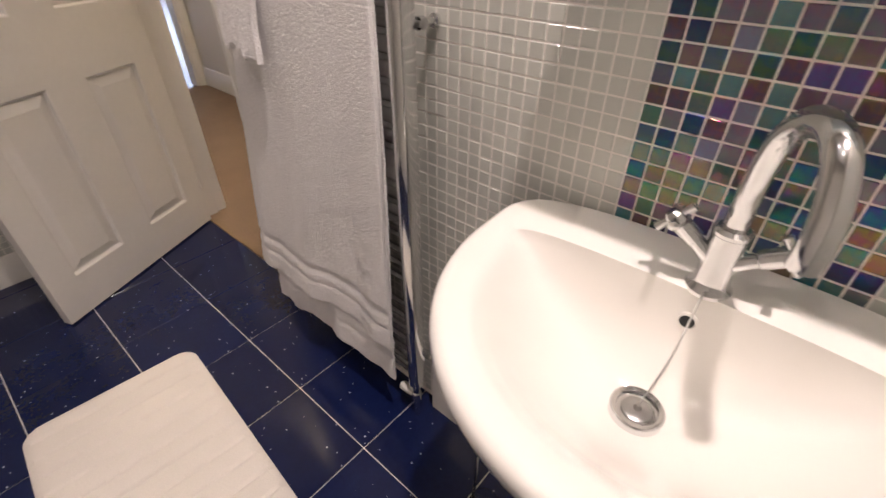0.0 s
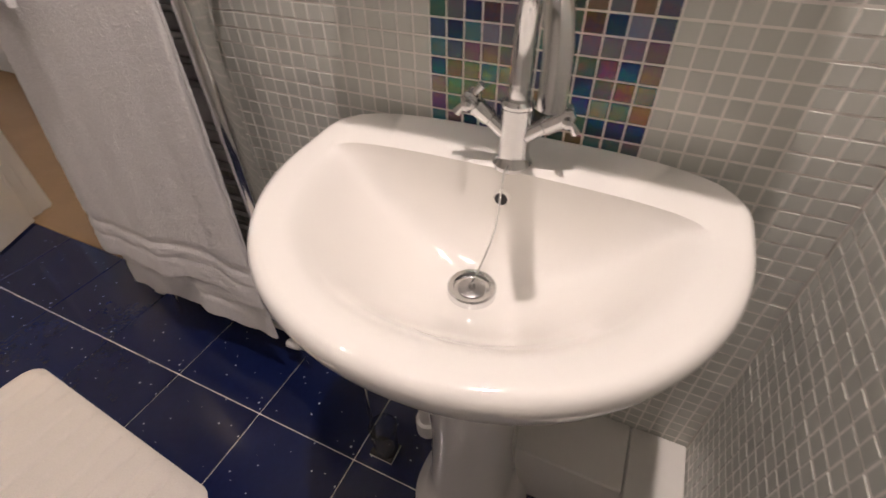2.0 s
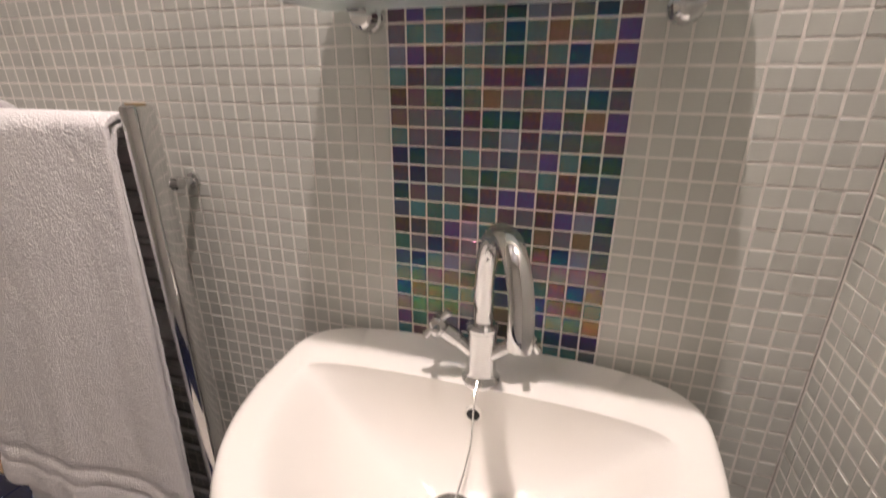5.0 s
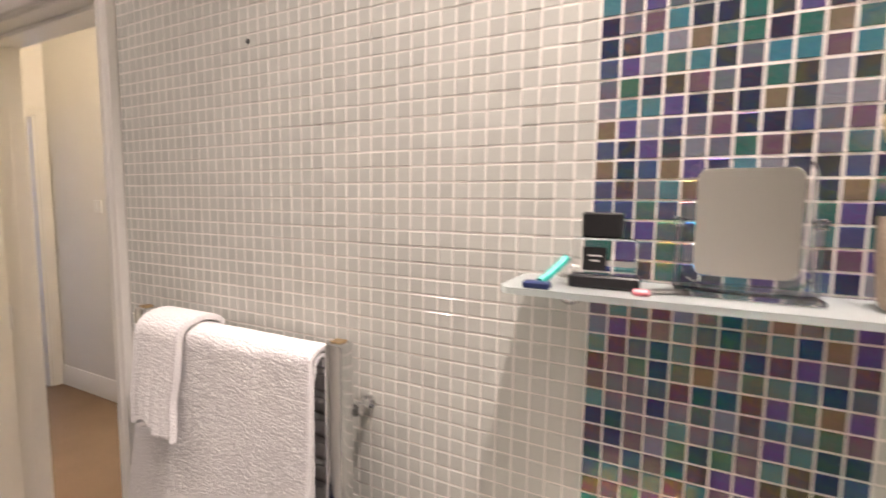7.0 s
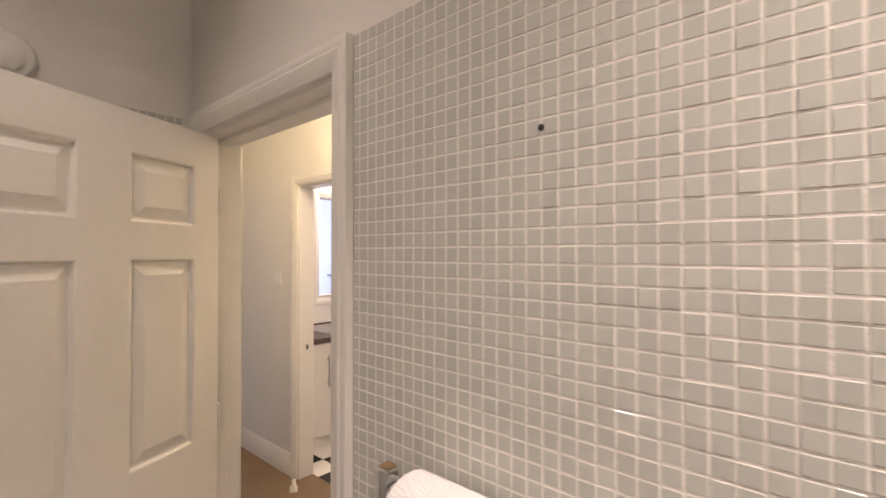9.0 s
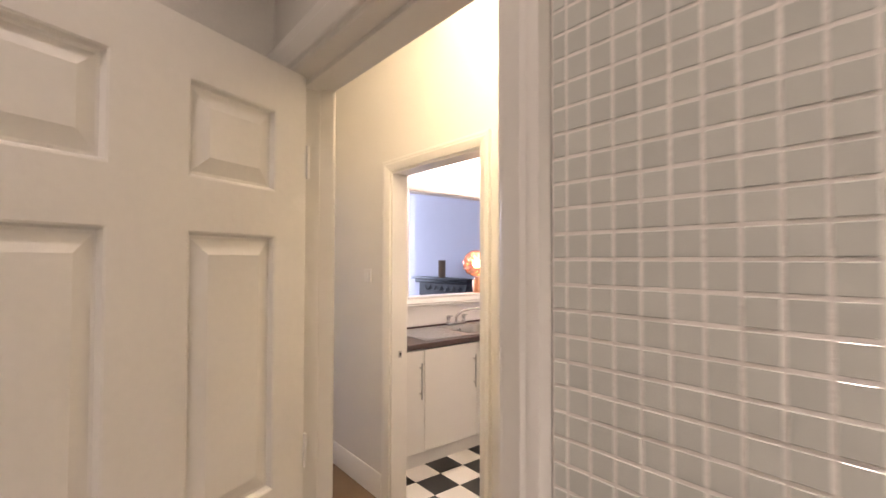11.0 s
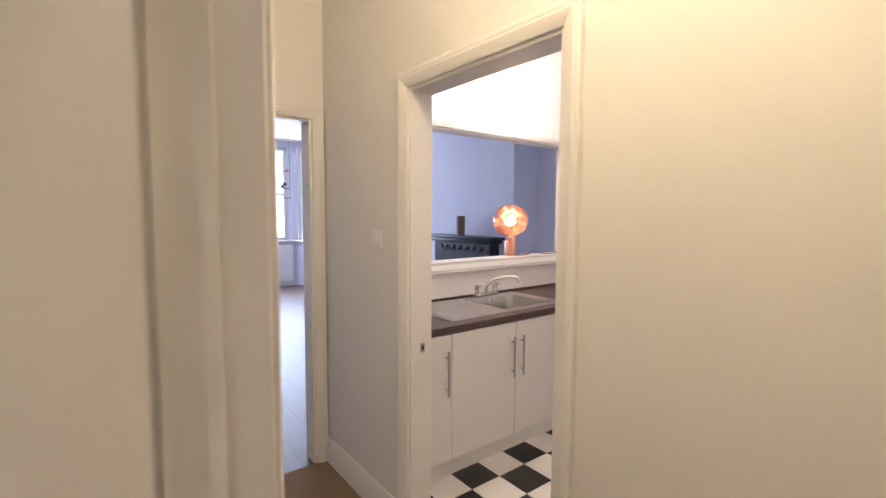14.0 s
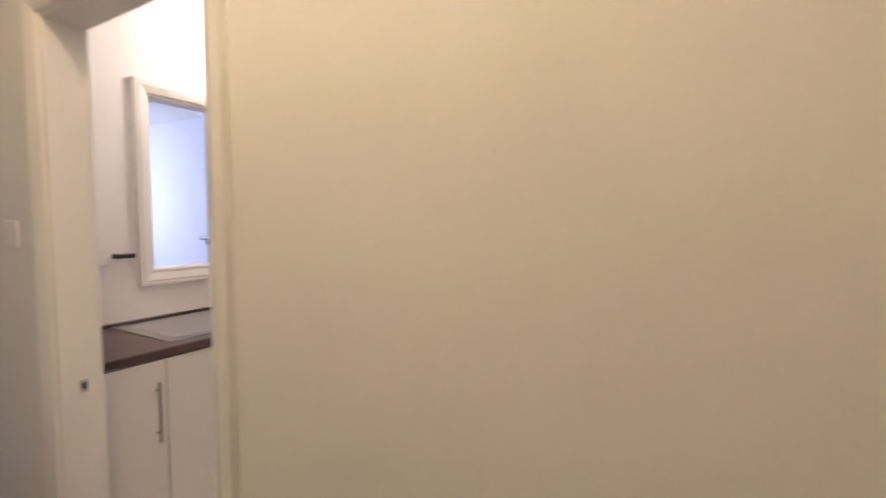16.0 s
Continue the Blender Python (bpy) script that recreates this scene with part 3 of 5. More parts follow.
def tap():
    t = thing("mixer_tap", (0.127, -0.085, 0.815), "chrome swan-neck mixer tap with two cross handles on the basin", "tap")
    c = bmesh.new()
    lathe(c, 0.127, -0.085, [(0.027, 0.812), (0.027, 0.817), (0.024, 0.821), (0.0205, 0.83), (0.0195, 0.86), (0.0205, 0.893), (0.022, 0.895), (0.022, 0.899), (0.017, 0.903)], 32)
    part("body", c, CHROME, t)
    s = bmesh.new()
    line = bend([(0.127, -0.083, 0.9), (0.127, -0.083, 0.965), (0.133, -0.094, 1.01), (0.147, -0.119, 1.04), (0.164, -0.15, 1.048), (0.178, -0.178, 1.036), (0.188, -0.198, 1.005), (0.191, -0.205, 0.975), (0.191, -0.205, 0.95)], 8)
    tube(s, line, 0.0135, 20)
    part("spout", s, CHROME, t)
    for sx, tip in ((-1, (0.065, -0.098, 0.9)), (1, (0.191, -0.078, 0.89))):
        h = bmesh.new()
        a, e = Vector((0.127 + sx * 0.014, -0.087, 0.858)), Vector(tip)
        d = (e - a).normalized()
        tube(h, [a, a + d * 0.025, a + d * 0.027, a + d * 0.05, a + d * 0.052, e - d * 0.012, e - d * 0.01, e, e + d * 0.006], [0.011, 0.0095, 0.012, 0.012, 0.008, 0.008, 0.0115, 0.0115, 0.007], 16)
        arm = part("valve", h, CHROME, t)
        u = d.cross(Vector((0, 0, 1))).normalized()
        v = d.cross(u)
        for ax in (u, v):
            k = bmesh.new()
            ee = e - d * 0.003
            tube(k, [ee - ax * 0.027, ee - ax * 0.025, ee - ax * 0.012, ee, ee + ax * 0.012, ee + ax * 0.025, ee + ax * 0.027], [0.003, 0.0062, 0.0045, 0.0055, 0.0045, 0.0062, 0.003], 12)
            part("cross_handle", k, CHROME, arm)


tap()


# ---- towel radiator and towels ----
def towel_radiator():
    r = thing("towel_radiator", (-0.7, -0.06, 0.1), "chrome ladder towel radiator fixed to the mosaic wall", "radiator")
    for x in (-0.957, -0.433):
        part("post", cube(x, x + 0.034, -0.088, -0.05, 0.13, 1.17, bevel=0.006, segs=2), CHROME, r)
        part("end_cap", cube(x + 0.006, x + 0.028, -0.08, -0.06, 1.1705, 1.173, bevel=0.001), BRASS, r)
        for z in (1.045, 0.24):
            b = bmesh.new()
            xx = x + 0.03 if x > -0.6 else x + 0.004
            lathe(b, xx, z, [(0.012, 0.004), (0.012, -0.006), (0.007, -0.008), (0.007, -0.03), (0.011, -0.032), (0.011, -0.045)], 16, axis="y")
            part("bracket", b, CHROME, r)
            b = bmesh.new()
            lathe(b, -0.038, z, [(0.006, xx - 0.03), (0.009, xx - 0.026), (0.009, xx + 0.01), (0.006, xx + 0.012)], 12, axis="x")
            part("bracket_screw", b, DULL, r)
    for i in range(24):
        z = 0.17 + i * 0.041
        if i in (7, 15):
            continue
        b = bmesh.new()
        lathe(b, -0.066, z, [(0.0075, -0.925), (0.0075, -0.431)], 12, axis="x")
        part("rung", b, CHROME, r)
    for x in (-0.94, -0.416):
        v = bmesh.new()
        lathe(v, x, -0.073, [(0.009, 0.0), (0.009, 0.07), (0.013, 0.072), (0.013, 0.1), (0.01, 0.104), (0.01, 0.135)], 16)
        part("valve", v, CHROME, r)
        v = bmesh.new()
        lathe(v, -0.073, 0.086, [(0.006, x), (0.012, x - 0.03), (0.013, x - 0.055), (0.009, x - 0.06)], 16, axis="x")
        part("valve_cap", v, PLASTIC, r, "white plastic valve cap")


towel_radiator()


def towel(name, x0, x1, spread, zt, drop_f, drop_b, off, label, seed, thick=0.009, hem=True):
    """Cloth folded over the top rung: a front fall, the fold, a short back fall."""
    rnd = random.Random(seed)
    ph = [rnd.uniform(0, 6.28) for _ in range(6)]
    line = []
    n1 = 80
    for i in range(n1 + 1):
        line.append((-0.083 - off, zt - drop_f + drop_f * i / n1))
    for i in range(1, 8):
        a = math.pi * i / 8
        line.append((-0.068 - (0.015 + off) * math.cos(a), zt + (0.012 + off * 0.6) * math.sin(a)))
    for i in range(13):
        line.append((-0.053 + off * 0.4, zt - drop_b * i / 12))
    nx = 70
    bm = bmesh.new()
    grid = []
    for j, (y, z) in enumerate(line):
        f = min(1, max(0, (zt - z) / max(drop_f, 0.1)))
        row = []
        for i in range(nx + 1):
            u = i / nx
            xl, xr = x0 - spread[0] * f, x1 + spread[1] * f
            front = j <= n1
            amp = (0.002 + 0.007 * f ** 1.4) * (1.0 if hem else 0.25) if front else 0.001
            w = amp * (math.sin(7 * u + ph[0] + 1.2 * f) + 0.7 * math.sin(15 * u + ph[1] + 2 * f) + 0.35 * math.sin(31 * u + ph[2]))
            x = xl + (xr - xl) * u + 0.004 * math.sin(9 * f + ph[3]) * f
            zz = z + (0.012 * math.sin(5 * u + ph[4]) + 0.006 * math.sin(13 * u + ph[5])) * f * f
            yy = y - (0.02 * f if front else 0) - (w if front else 0.0)
            rel = (zt - z) / max(drop_f, 0.1)
            if hem and front and (0.845 < rel < 0.865 or 0.9 < rel < 0.915):
                yy += 0.004
            nz = noise.noise(Vector((x * 38, z * 38, seed))) * 0.0016 * min(1, (x1 - x0) / 0.5) + noise.noise(Vector((x * 110, z * 110, seed))) * 0.0022 * min(1, (x1 - x0) / 0.5)
            row.append(bm.verts.new((x, min(yy + nz, -0.0905) if front and z < zt - 0.02 else yy + nz, zz)))
        grid.append(row)
    for a, b in zip(grid, grid[1:]):
        for i in range(nx):
            bm.faces.new((a[i], a[i + 1], b[i + 1], b[i]))
    me = finish(name, bm, TOWEL)
    ob = tagged(new(name, me), label, "towel", "towels on the radiator")
    so = ob.modifiers.new("thickness", "SOLIDIFY")
    so.thickness, so.offset = thick, 0
    su = ob.modifiers.new("soft", "SUBSURF")
    su.levels = su.render_levels = 1
    return ob


towel("bath_sheet", -0.905, -0.452, (0.12, -0.005), 1.128, 0.985, 0.5, 0.0, "long white terry bath sheet hanging under the towel", 3, 0.007)
towel("bath_towel", -0.905, -0.45, (0.17, -0.008), 1.132, 0.85, 0.45, 0.016, "white terry bath towel hung over the chrome radiator", 5, 0.012)
towel("hand_towel", -0.892, -0.755, (0.0, -0.01), 1.136, 0.185, 0.14, 0.036, "small white terry hand towel over the bath towel", 9, 0.013, False)


# ---- glass shelf and what stands on it ----
SZ = 1.3


def shelf():
    s = thing("glass_shelf", (0.13, -0.06, SZ), "frosted glass shelf on two chrome brackets", "shelf")
    bm = bmesh.new()
    out = []
    for cx, cy, a0 in ((0.372, -0.11, -90), (0.372, -0.021, 0), (-0.103, -0.021, 90), (-0.103, -0.11, 180)):
        for k in range(7):
            a = radians(a0 + 15 * k)
            out.append((cx + 0.02 * math.cos(a), cy + 0.02 * math.sin(a)))
    loft(bm, [[(x, y, z) for x, y in out] for z in (SZ - 0.008, SZ)])
    part("glass", bm, FROST, s)
    for x in (-0.055, 0.32):
        b = bmesh.new()
        lathe(b, x, SZ - 0.018, [(0.019, 0.003), (0.019, -0.012), (0.016, -0.016), (0.016, -0.034), (0.012, -0.038)], 24, axis="y")
        br = part("bracket", b, CHROME, s, "chrome shelf bracket")
        b = cube(x - 0.009, x + 0.009, -0.055, -0.014, SZ - 0.015, SZ - 0.0085, bevel=0.002)
        part("jaw", b, CHROME, br)
        b = bmesh.new()
        lathe(b, x, -0.038, [(0.014, SZ + 0.0005), (0.014, SZ + 0.005), (0.01, SZ + 0.009)], 24)
        part("clamp", b, CHROME, br)


shelf()


def perfume():
    p = thing("perfume_bottle", (-0.01, -0.07, SZ), "square clear glass scent bottle with a black cap", "bottle")
    part("base", cube(-0.046, 0.034, -0.09, -0.052, SZ + 0.0005, SZ + 0.016, bevel=0.002), BLACK, p, "black box-shaped base")
    part("flask", cube(-0.046, 0.03, -0.086, -0.054, SZ + 0.0165, SZ + 0.06, bevel=0.006, segs=2), CLEAR, p)
    part("label", cube(-0.03, -0.003, -0.0868, -0.0863, SZ + 0.022, SZ + 0.05), BLACK, p, "black square label")
    for i, w in enumerate((0.008, 0.005)):
        part("lettering", cube(-0.0165 - w, -0.0165 + w, -0.0873, -0.0869, SZ + 0.039 - 0.006 * i, SZ + 0.0405 - 0.006 * i), PLASTIC, p)
    part("cap", cube(-0.033, 0.013, -0.084, -0.056, SZ + 0.0605, SZ + 0.091, bevel=0.002), BLACK, p)


perfume()


def table_mirror():
    m = thing("shaving_mirror", (0.136, -0.05, SZ), "small swivel mirror in a clear acrylic frame", "mirror")

    def rr(cx, cz, w, h, r, n=6):
        pts = []
        for sx, sz, a0 in ((1, -1, -90), (1, 1, 0), (-1, 1, 90), (-1, -1, 180)):
            for k in range(n + 1):
                a = radians(a0 + 90 * k / n)
                pts.append((cx + sx * (w - r) + r * math.cos(a), cz + sz * (h - r) + r * math.sin(a)))
        return pts
    cx, cz = 0.137, SZ + 0.082
    b = bmesh.new()
    lo, li = rr(cx, cz, 0.059, 0.07, 0.016), rr(cx, cz, 0.05, 0.061, 0.012)
    ring = lambda pts, y: [(x, y - 0.06 * (z - SZ) * -1, z) for x, z in pts]
    loft(b, [ring(li, -0.056), ring(lo, -0.058), ring(lo, -0.044), ring(li, -0.042), ring(li, -0.056)], caps=False)
    fr = part("frame", b, ACRYL, m)
    b = bmesh.new()
    g = rr(cx, cz, 0.0495, 0.0605, 0.012)
    loft(b, [ring(g, -0.052), ring(g, -0.047)])
    part("glass", b, MIRROR, fr, "mirror glass")
    for sx in (-1, 1):
        b = bmesh.new()
        x = cx + sx * 0.065
        tube(b, bend([(x, -0.05, SZ + 0.006), (x, -0.05, SZ + 0.03), (x, -0.05, SZ + 0.085)], 4), 0.004, 10)
        part("arm", b, ACRYL, m)
        b = bmesh.new()
        lathe(b, -0.05, SZ + 0.082, [(0.006, x - 0.006), (0.006, x + 0.006)], 14, axis="x")
        part("pivot", b, ACRYL, m)
    part("foot", cube(cx - 0.068, cx + 0.068, -0.085, -0.02, SZ + 0.0005, SZ + 0.007, bevel=0.003, segs=2), ACRYL, m)


table_mirror()


def tumbler():
    t = thing("toothbrush_tumbler", (0.276, -0.07, SZ), "sand-coloured speckled stoneware tumbler holding brushes", "cup")
    b = bmesh.new()
    lathe(b, 0.276, -0.07, [(0.024, SZ + 0.0005), (0.028, SZ + 0.004), (0.031, SZ + 0.012), (0.0345, SZ + 0.05), (0.036, SZ + 0.09), (0.0355, SZ + 0.092), (0.033, SZ + 0.091), (0.031, SZ + 0.05), (0.026, SZ + 0.01)], 40)
    part("body", b, STONE, t)

    def brush(a, e, mat, head, bristle, label):
        o = thing("toothbrush", a, label, "toothbrush", "toothbrushes in the tumbler")
        a, e = Vector(a), Vector(e)
        d = (e - a).normalized()
        k = bmesh.new()
        L = (e - a).length
        tube(k, [a + d * L * f for f in (0, 0.02, 0.3, 0.5, 0.65, 0.83, 0.86, 0.98, 1)], [0.003, 0.005, 0.0058, 0.005, 0.0034, 0.0034, 0.0055, 0.0052, 0.003], 12)
        part("handle", k, mat, o)
        u = Vector((0.3, -1, 0)).normalized()
        k = bmesh.new()
        tube(k, [e - d * 0.024 + u * 0.009, e - d * 0.002 + u * 0.009], 0.0055, 10)
        part("bristles", k, bristle, o)
        k = bmesh.new()
        tube(k, [a + d * L * 0.42, a + d * L * 0.56], 0.0063, 12)
        part("grip", k, head, o)
    brush((0.288, -0.075, SZ + 0.011), (0.236, -0.078, SZ + 0.187), CREAMP, NAVYP, PLASTIC, "cream and blue toothbrush standing in the tumbler")
    brush((0.262, -0.068, SZ + 0.011), (0.342, -0.06, SZ + 0.192), PLASTIC, PINK, PINK, "white and pink toothbrush standing in the tumbler")
    o = thing("toothpaste_tube", (0.276, -0.06, SZ + 0.012), "white toothpaste tube standing cap-up in the tumbler", "toothpaste")
    k = bmesh.new()
    rings = []
    for f in range(9):
        q = f / 8
        c = Vector((0.272 + 0.01 * q, -0.062 + 0.006 * q, SZ + 0.03 + 0.085 * q))
        w, dd = 0.019, 0.004 + 0.013 * q
        rings.append([c + Vector((w * math.cos(a), dd * math.sin(a), 0)) for a in [2 * math.pi * i / 20 for i in range(20)]])
    loft(k, rings)
    part("tube", k, PLASTIC, o)
    k = bmesh.new()
    a, d = Vector((0.282, -0.056, SZ + 0.117)), Vector((0.55, -0.35, 0.55)).normalized()
    tube(k, [a - d * 0.012, a + d * 0.002, a + d * 0.004, a + d * 0.034, a + d * 0.036], [0.017, 0.018, 0.0155, 0.0145, 0.012], 24)
    part("cap", k, PLASTIC, o)
    k = bmesh.new()
    tube(k, [a + d * 0.0355, a + d * 0.0365], 0.0095, 20)
    part("cap_recess", k, GROUT, o)


tumbler()


def razor():
    o = thing("razor", (-0.06, -0.1, SZ), "teal disposable razor lying on the glass shelf", "razor")
    k = bmesh.new()
    tube(k, bend([(-0.052, -0.072, SZ + 0.033), (-0.062, -0.092, SZ + 0.02), (-0.074, -0.114, SZ + 0.007)], 5), 0.0055, 10)
    part("handle", k, TEAL, o)
    part("head", cube(-0.092, -0.06, -0.128, -0.113, SZ + 0.0005, SZ + 0.009, bevel=0.002), NAVYP, o, "navy razor head")


razor()


def tweezers():
    o = thing("tweezers", (0.05, -0.08, SZ), "steel tweezers lying on the shelf", "tweezers")
    for s in (-1, 1):
        k = bmesh.new()
        tube(k, bend([(0.033, -0.105, SZ + 0.003), (0.05, -0.09 + s * 0.004, SZ + 0.004), (0.085, -0.07, SZ + 0.003)], 5), 0.0024, 8)
        part("arm", k, DULL, o)
    # scrap of foil, drawn as a plain pink block
    solid("foil_piece", cube(0.028, 0.046, -0.112, -0.1, SZ + 0.0005, SZ + 0.007, bevel=0.002), PINK, "small foil piece beside the tweezers, coloured pink", "clutter")


tweezers()


# ---- bath mat, skirting box, brush holder ----
def bath_mat():
    o = thing("bath_mat", (-0.8, -0.66, 0.0), "white quilted memory foam bath mat on navy tiles", "bath mat", rz=-4.3)
    b = bmesh.new()
    w, h, r = 0.385, 0.235, 0.05
    nx, ny = 200, 24
    grid = []
    for j in range(ny + 1):
        row = []
        for i in range(nx + 1):
            x, y = -w + 2 * w * i / nx, -h + 2 * h * j / ny
            dx, dy = max(0, abs(x) - (w - r)), max(0, abs(y) - (h - r))
            q = math.hypot(dx, dy)
            if q > r:
                x -= math.copysign(dx * (1 - r / q), x)
                y -= math.copysign(dy * (1 - r / q), y)
                q = r
            edge = min(w - abs(x), h - abs(y), r - q if dx and dy else 1)
            z = 0.002 + 0.014 * min(1, max(0, edge) / 0.02) ** 0.5
            g = abs(((x + w) / 0.0642) % 1 - 0.5)
            z -= 0.007 * max(0, 1 - (0.5 - g) * 9) * (edge > 0.02)
            row.append(b.verts.new((x, y, z)))
        grid.append(row)
    for a, c in zip(grid, grid[1:]):
        for i in range(nx):
            b.faces.new((a[i], a[i + 1], c[i + 1], c[i]))
    rim = [e for e in b.edges if e.is_boundary]
    ext = bmesh.ops.extrude_edge_only(b, edges=rim)
    for v in ext["geom"]:
        if isinstance(v, bmesh.types.BMVert):
            v.co.z = 0.0006
    top = part("pad", b, MAT, o, local=True)


bath_mat()
structure("skirting_box", cube(-0.40, 0.15, -0.028, -0.001, 0, 0.19, bevel=0.003), GLOSS, "white painted pipe skirting under the basin")
structure("skirting_box_deep", cube(0.152, 0.428, -0.152, -0.001, 0, 0.19, bevel=0.003), GLOSS, "deep white painted pipe boxing behind the pedestal")
structure("skirting_box_side", cube(0.43, XR - 0.001, -0.5, -0.001, 0, 0.19, bevel=0.003), GLOSS, "white painted pipe boxing along the side wall")


def brush_holder():
    o = thing("toilet_brush_holder", (-0.09, -0.2, 0.0), "small chrome and glass floor holder beside the pedestal", "holder")
    part("base", cube(-0.12, -0.06, -0.225, -0.175, 0.0, 0.022, bevel=0.004, segs=2), BLACK, o, "black box base")
    k = bmesh.new()
    tube(k, [(-0.115, -0.2, 0.02), (-0.115, -0.2, 0.4)], 0.005, 12)
    part("rod", k, CHROME, o)
    k = bmesh.new()
    lathe(k, -0.085, -0.2, [(0.028, 0.0225), (0.031, 0.06), (0.033, 0.13), (0.031, 0.13), (0.029, 0.06), (0.025, 0.03)], 28)
    part("cup", k, CLEAR, o, "clear glass cup")
    part("rim", cube(-0.121, -0.059, -0.226, -0.174, 0.006, 0.01, bevel=0.001), CHROME, o)


brush_holder()
k = bmesh.new()
lathe(k, -0.69, 1.708, [(0.005, 0.002), (0.005, -0.001), (0.003, -0.002)], 12, axis="y")
solid("wall_plug", k, DARK, "dark empty screw hole plug in the mosaic wall", "wall plug")


def downlight(x, y):
    o = thing("downlight", (x, y, HZ), "recessed ceiling downlight with a white rim", "ceiling light", "bathroom downlights")
    k = bmesh.new()
    lathe(k, x, y, [(0.055, HZ), (0.055, HZ - 0.006), (0.04, HZ - 0.008), (0.038, HZ - 0.001)], 28)
    part("rim", k, PLASTIC, o)


downlight(0.2, -0.345)
downlight(-0.35, -1.1)
downlight(-1.15, -0.75)

def extractor():
    o = thing("extractor_vent", (XL - 0.006, -0.46, 2.05), "white round plastic extractor vent above the tiled wall", "vent")
    k = bmesh.new()
    lathe(k, -0.46, 2.05, [(0.07, XL - 0.006), (0.07, XL + 0.01), (0.06, XL + 0.025), (0.045, XL + 0.03)], 28, axis="x")
    part("rim", k, PLASTIC, o)
    k = bmesh.new()
    lathe(k, -0.46, 2.05, [(0.04, XL + 0.02), (0.042, XL + 0.036), (0.03, XL + 0.045), (0.01, XL + 0.048)], 28, axis="x")
    part("disc", k, PLASTIC, o)


extractor()

# ---- hall ----


def switch_plate(name, x, z, label, axis="y", plane=HY, w=0.086):
    o = thing(name, ((x, plane, z) if axis == "y" else (plane, x, z)), label, "switch")
    f = (lambda a, b, d0, d1, z0, z1, bv: cube(a, b, plane - d1, plane - d0, z0, z1, bevel=bv)) if axis == "y" else (lambda a, b, d0, d1, z0, z1, bv: cube(plane + d0, plane + d1, a, b, z0, z1, bevel=bv))
    part("plate", f(x - w / 2, x + w / 2, 0, 0.009, z - 0.043, z + 0.043, 0.003), PLASTIC, o)
    part("rocker", f(x - 0.01, x + 0.01, 0.009, 0.013, z - 0.018, z + 0.018, 0.0015), PLASTIC, o)


switch_plate("light_switch", -3.41, 1.355, "white plastic light switch on the hall wall")


def panel_radiator(name, along, plane, out, axis, z0, z1, label):
    a, b = along
    o = thing(name, ((a, plane, z0) if axis == "y" else (plane, a, z0)), label, "radiator")

    def bx(u0, u1, d0, d1, za, zb, bv=0.004):
        d0, d1 = sorted((plane + out * d0, plane + out * d1))
        return cube(u0, u1, d0, d1, za, zb, bevel=bv) if axis == "y" else cube(d0, d1, u0, u1, za, zb, bevel=bv)
    part("panel", bx(a, b, 0.05, 0.08, z0, z1, 0.008), RADIATOR, o)
    n = int((b - a) / 0.04)
    for i in range(n):
        u = a + 0.02 + i * (b - a - 0.04) / n
        part("flute", bx(u + 0.006, u + 0.026, 0.08, 0.085, z0 + 0.04, z1 - 0.04, 0.002), RADIATOR, o)
    part("grille", bx(a, b, 0.012, 0.05, z1 - 0.012, z1, 0.002), RADIATOR, o)
    part("side_cover", bx(a - 0.004, a, 0.012, 0.08, z0 + 0.02, z1, 0.001), RADIATOR, o)
    part("side_cover", bx(b, b + 0.004, 0.012, 0.08, z0 + 0.02, z1, 0.001), RADIATOR, o)
    part("bracket", bx(a + 0.1, a + 0.13, 0.0, 0.05, z0 + 0.1, z1 - 0.1, 0.001), RADIATOR, o)
    for u in (a - 0.035, b + 0.035):
        part("valve", bx(u - 0.012, u + 0.012, 0.04, 0.064, 0.003, z0 + 0.07, 0.004), PLASTIC, o)


panel_radiator("hall_radiator", (-1.97, -1.1), HY, -1, "y", 0.16, 0.735, "white enamelled panel radiator on the hall wall")


def door_stop():
    k = bmesh.new()
    lathe(k, -3.02, 0.97, [(0.025, 0.004), (0.024, 0.03), (0.014, 0.045), (0.012, 0.075), (0.008, 0.08)], 20)
    solid("door_stop", k, PLASTIC, "white plastic cone door stop on the brown carpet", "door stop")


door_stop()
# unseen fitting added to go with hall_light; rose and stem only, emits nothing
o = thing("hall_pendant_unseen", (-1.95, 0.74, HZ), "unseen white ceiling rose and stem added for the hall light", "ceiling light")
k = bmesh.new()
lathe(k, -1.95, 0.74, [(0.05, HZ), (0.05, HZ - 0.02), (0.012, HZ - 0.03), (0.004, HZ - 0.04), (0.004, 2.6), (0.02, 2.59), (0.02, 2.55)], 24)
part("rose", k, PLASTIC, o)

# ---- kitchen ----
FX = -3.42


def cabinet(y0, y1, hand, top=0.828):
    o = thing("base_cabinet", (FX, y0, 0.0), "white gloss base cabinet with a steel bar handle", "cabinet", "base cabinets under the worktop")
    part("body", cube(LX + 0.004, FX - 0.02, y0 + 0.001, y1 - 0.001, 0.1, top), CABINET, o)
    d = part("door", cube(FX - 0.018, FX, y0 + 0.0015, y1 - 0.0015, 0.105, 0.82, bevel=0.002), CABINET, o)
    k = bmesh.new()
    tube(k, [(FX + 0.028, hand, 0.485), (FX + 0.028, hand, 0.735)], 0.006, 14)
    for z in (0.52, 0.70):
        tube(k, [(FX - 0.001, hand, z), (FX + 0.028, hand, z)], 0.0045, 10)
    part("handle", k, DULL, d, "brushed steel bar handle")


